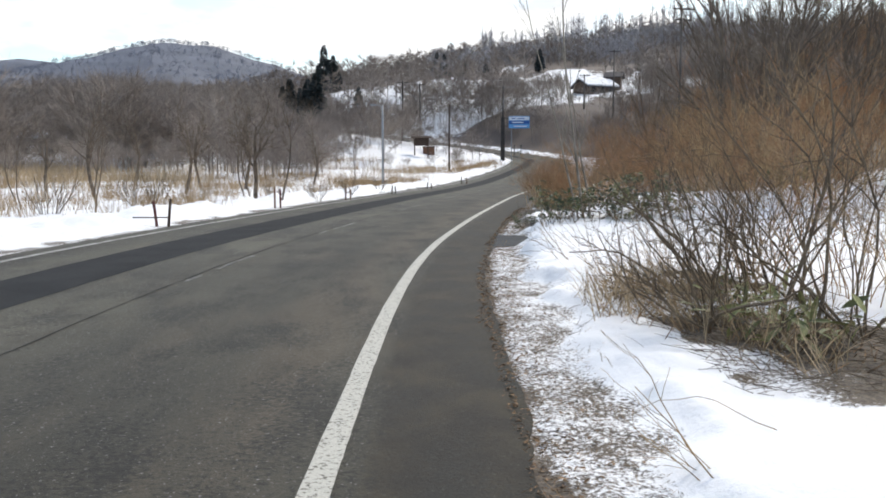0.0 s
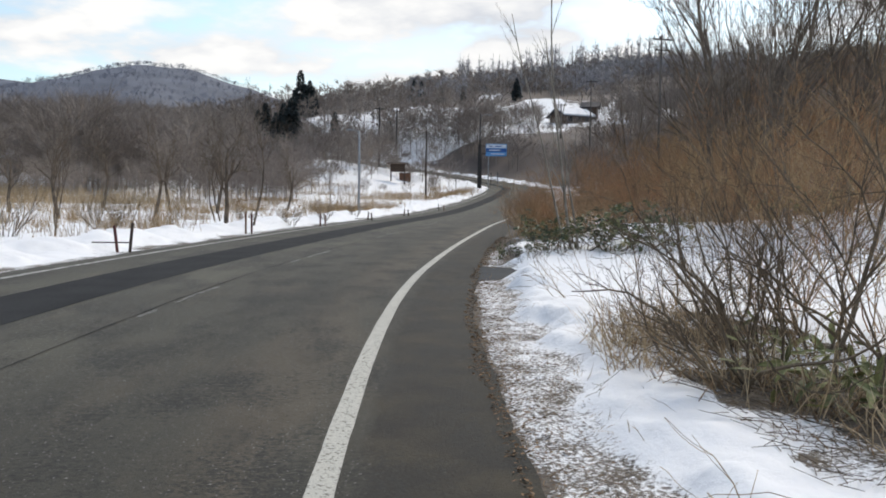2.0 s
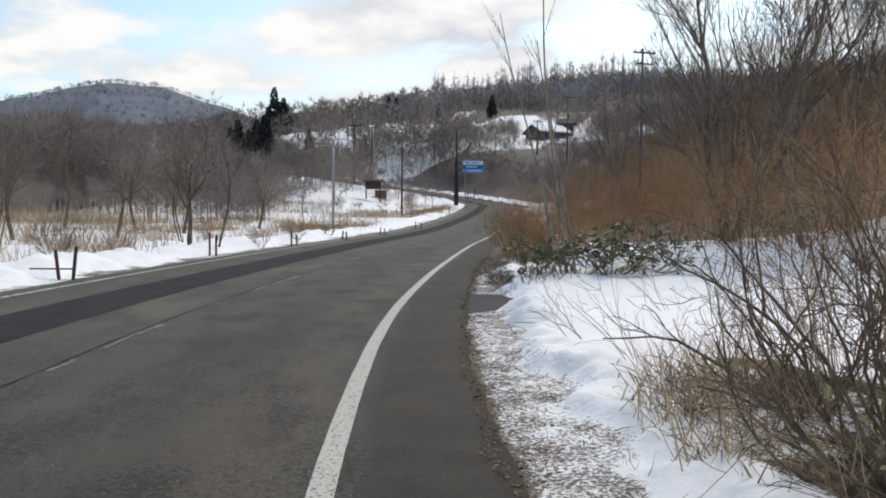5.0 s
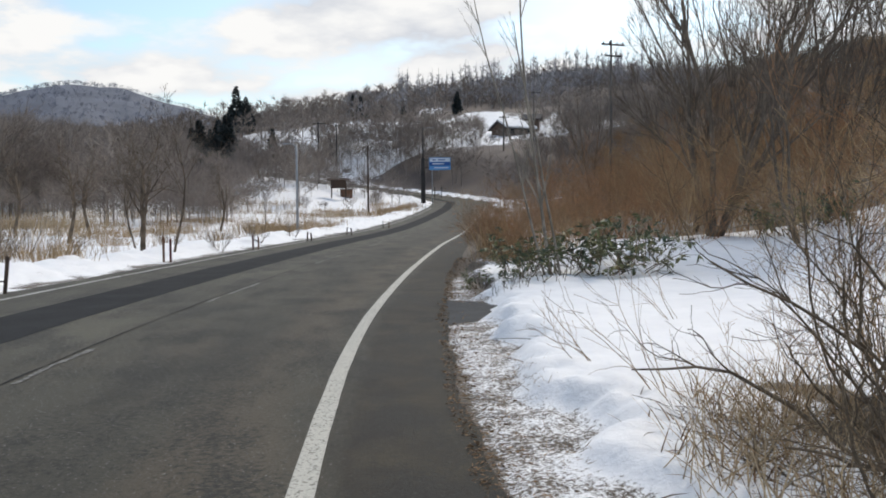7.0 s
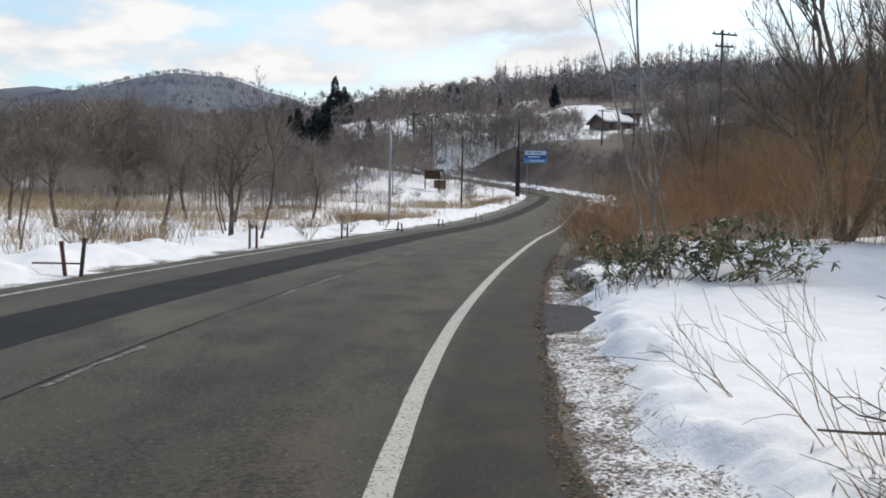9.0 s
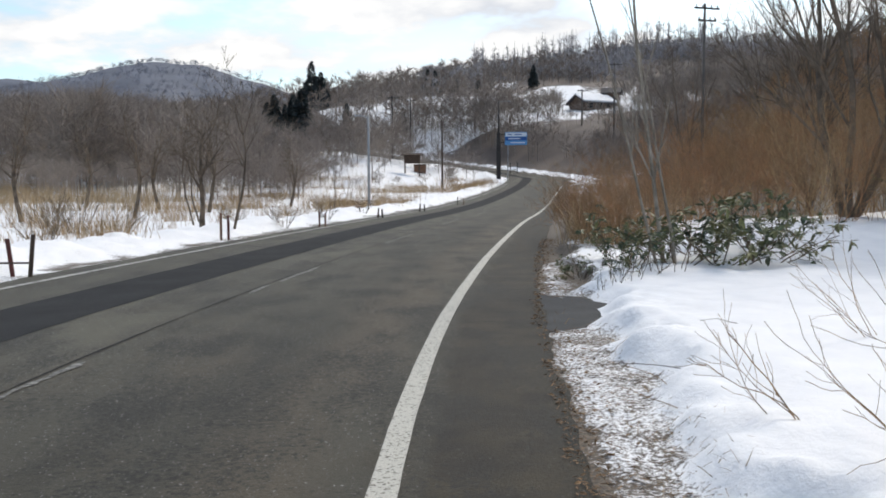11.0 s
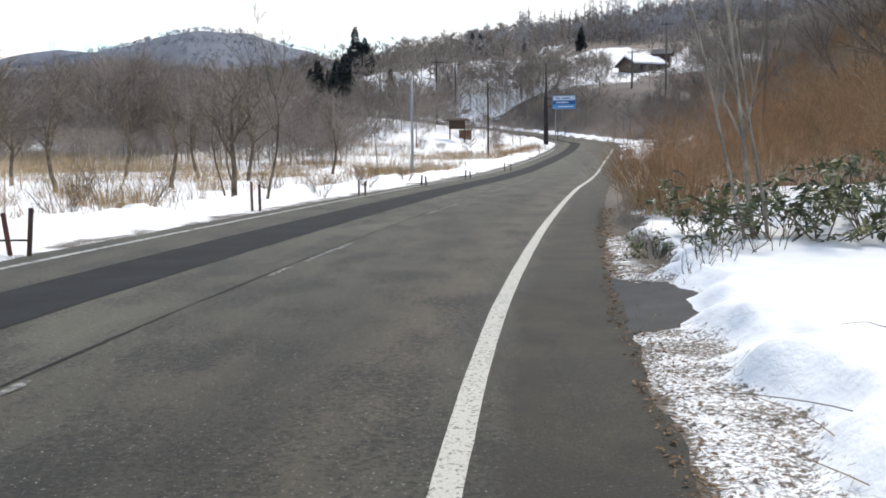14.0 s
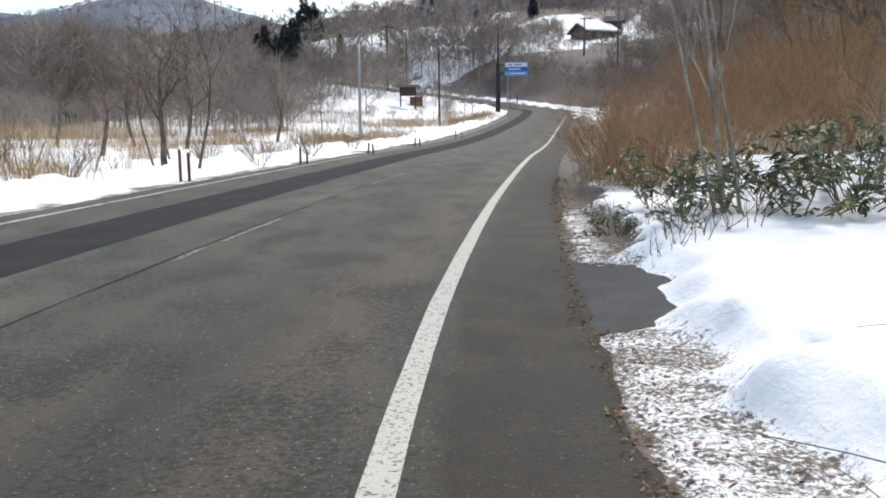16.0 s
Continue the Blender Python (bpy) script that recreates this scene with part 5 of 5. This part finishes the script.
board = thing("notice_board", pose(-1.4, 103.6, ground_z(-1.4, 103.6) + 0.1), "dark wooden roofed notice board standing in snow", "notice board")
for s in (-0.85, 0.85):
    part("leg", box_bm(0.16, 0.16, 2.6, (s, 0, -0.3), 0.015), M["wood_dark"], board)
part("panel", box_bm(1.9, 0.1, 0.95, (0, 0, 1.25), 0.015), M["wood_dark"], board)
rb = box_bm(2.7, 0.62, 0.07, (0, -0.24, 2.32), 0.01, turn=Matrix.Rotation(radians(20), 4, "X"))
part("roof", box_bm(2.7, 0.62, 0.07, (0, 0.24, 2.32), 0.01, rb, Matrix.Rotation(radians(-20), 4, "X")), M["wood_dark"], board)
hut = thing("wooden_bin", pose(-0.45, 107, ground_z(-0.45, 107)), "small brown wooden storage box in snow", "box")
part("body", box_bm(1.5, 1.0, 1.0, (0, 0, -0.1), 0.03), M["wood_brown"], hut)
part("lid", box_bm(1.65, 1.15, 0.09, (0, 0, 0.92), 0.02, turn=Matrix.Rotation(radians(6), 4, "X")), M["wood_dark"], hut)


# ---- buildings ----
def house(m, label, w, d, h, pitch, wall, snow=True, windows=3):
    ob = thing("house", m, label, "house", "houses")
    part("wall", box_bm(w, d, h + 3, (0, 0, -3)), M[wall], ob)
    rise = math.tan(radians(pitch)) * d / 2
    bm = bmesh.new()
    o, t = 0.6, 0.18
    prof = [(-d / 2 - o, h - o * rise / (d / 2)), (0, h + rise), (d / 2 + o, h - o * rise / (d / 2)), (d / 2 + o, h + t - o * rise / (d / 2)), (0, h + rise + t), (-d / 2 - o, h + t - o * rise / (d / 2))]
    ends = [[bm.verts.new((s * (w / 2 + o), y, z)) for y, z in prof] for s in (-1, 1)]
    for i in range(6):
        bm.faces.new((ends[0][i], ends[0][(i + 1) % 6], ends[1][(i + 1) % 6], ends[1][i]))
    bm.faces.new(ends[0][::-1])
    bm.faces.new(ends[1])
    bmesh.ops.recalc_face_normals(bm, faces=bm.faces)
    part("roof", bm, M["roof_dark"], ob)
    if snow:
        bm = bmesh.new()
        for s in (-1, 1):
            vs = [bm.verts.new((xx, s * yy, zz)) for xx, yy, zz in ((-w / 2 - o * 0.8, 0.02, h + rise + t + 0.02), (w / 2 + o * 0.8, 0.02, h + rise + t + 0.02), (w / 2 + o * 0.8, d / 2 + o * 0.7, h + t - o * 0.6 * rise / (d / 2) + 0.02), (-w / 2 - o * 0.8, d / 2 + o * 0.7, h + t - o * 0.6 * rise / (d / 2) + 0.02))]
            face = bm.faces.new(vs)
            top = bmesh.ops.extrude_face_region(bm, geom=[face])["geom"]
            bmesh.ops.translate(bm, verts=[v for v in top if isinstance(v, bmesh.types.BMVert)], vec=(0, 0, 0.28))
        bmesh.ops.recalc_face_normals(bm, faces=bm.faces)
        part("roof_snow", bm, M["roof_snow"], ob, "thick white snow on the roof")
    for s in (-1, 1):
        tri = bmesh.new()
        a = [tri.verts.new((s * (w / 2 - 0.02 + 0.02 * (s > 0)), y, z)) for y, z in ((-d / 2, h), (d / 2, h), (0, h + rise))]
        b = [tri.verts.new((s * (w / 2 - 0.2), y, z)) for y, z in ((-d / 2, h), (d / 2, h), (0, h + rise))]
        tri.faces.new(a), tri.faces.new(b[::-1])
        for i in range(3):
            tri.faces.new((a[i], b[i], b[(i + 1) % 3], a[(i + 1) % 3]))
        bmesh.ops.recalc_face_normals(tri, faces=tri.faces)
        part("gable", tri, M[wall], ob)
    for k in range(windows):
        x = w * ((k + 0.5) / windows - 0.5)
        win = part("window", box_bm(1.3, 0.08, 1.1, (x, -d / 2 - 0.02, h * 0.35), 0.01), M["wall_grey"], ob)
        part("pane", box_bm(1.1, 0.03, 0.9, (x, -d / 2 - 0.07, h * 0.35 + 0.1)), M["glass"], win)
    return ob


house(pose(33.0, 168, ground_z(33, 168) - 0.9, 0, 0, 24), "brown house with a snow-covered roof on the wooded hillside", 6.6, 5.4, 1.9, 26, "wall_brown")
house(pose(37.6, 171, ground_z(37.6, 171) - 0.6, 0, 0, -20), "small dark tower-like house on the wooded hillside", 2.8, 2.8, 3.2, 30, "wall_brown", False, 1)
house(pose(-62.6, 123.6, 3.6, 0, 0, 24), "low dark farm shed with a thin snowy roof", 6, 4, 1.7, 15, "wall_grey", True, 3)
house(pose(-57.2, 125, 3.6, 0, 0, 24), "small dark farm shed with a thin snowy roof", 3.6, 3.5, 1.6, 15, "wall_brown", True, 1)


# ---- conifers ----
def conifer(seed, high, wide, label, n=900):
    rng = np.random.default_rng(seed)
    ob = thing("conifer", Matrix(), label, "tree", "conifers")
    part("trunk", tube_bm([(0, 0, -1), (0.05, 0, high * 0.5), (0, 0, high * 0.97)], [0.26, 0.16, 0.03], 8), M["bark"], ob)
    t = rng.uniform(0.08, 1, n) ** 0.85
    a = rng.uniform(0, 6.3, n)
    lobes = 0.7 + 0.3 * np.sin(a * 3 + t * 17) * rng.uniform(0.4, 1, n)
    rad = wide * (1.02 - t) ** 0.75 * lobes
    p = np.c_[np.cos(a) * rad * 0.35, np.sin(a) * rad * 0.35, t * high]
    d = np.c_[np.cos(a), np.sin(a), rng.normal(-0.15, 0.3, n)]
    ln = 0.35 + rad * 0.75
    v, f = scatter(LEAF_V, LEAF_F, p, turns_of(d, rng), np.stack([ln * 0.8, ln, ln], 1))
    part("crown", mesh_np("crown", v, f, M["conifer"]), None, ob)
    return ob


CON = [conifer(301, 13, 3.9, "tall dark cedar tree rising above bare woods"), conifer(302, 12, 4.2, "dark cedar tree rising above bare woods")]
strew(CON, [(-25.8, 152, 0.74), (-21.1, 152, 0.9), (-23.7, 150, 0.52), (-28.0, 156, 0.57), (-28.9, 228, 0.92), (-23.1, 158, 0.73), (-15.9, 184, 0.55), (-26.3, 230, 0.77), (1.9, 240, 0.58), (3.9, 236, 0.56), (9.1, 230, 0.39), (28.3, 218, 0.47), (15.0, 228, 0.3), (-3.6, 168, 0.34)], 15, 2)
pine = conifer(303, 13, 3.0, "dark ragged pine at the edge of the field", 420)
strew([pine], [(-61, 101, 1.3)], 16, 2)
make_tree("larch_tree", 77, "tall leafless larch with level branches by the field", 12.5, "bark", 0.18, [(-55, 99, 1.3)], 2, (16, 22), 1.3, 1, (0, 0), 0.3, 0.0, 0.22, 0.03)

# ---- wires ----
for k, (a, b, sag) in enumerate((((17.9, 55, 12.2), (27.4, 123, 17.9), 1.4), ((16.6, 55, 12.2), (40, 8, 13.5), 1.2), ((9.5, 109, 11.4), (1.8, 88.5, 7.7), 0.6))):
    pts = [Vector(a).lerp(Vector(b), t / 16) - Vector((0, 0, sag * 4 * (t / 16) * (1 - t / 16))) for t in range(17)]
    tagged(part("wire", tube_bm(pts, 0.009, 4), M["cable"]), "thin black overhead wire between utility poles", "wire", "overhead wires")
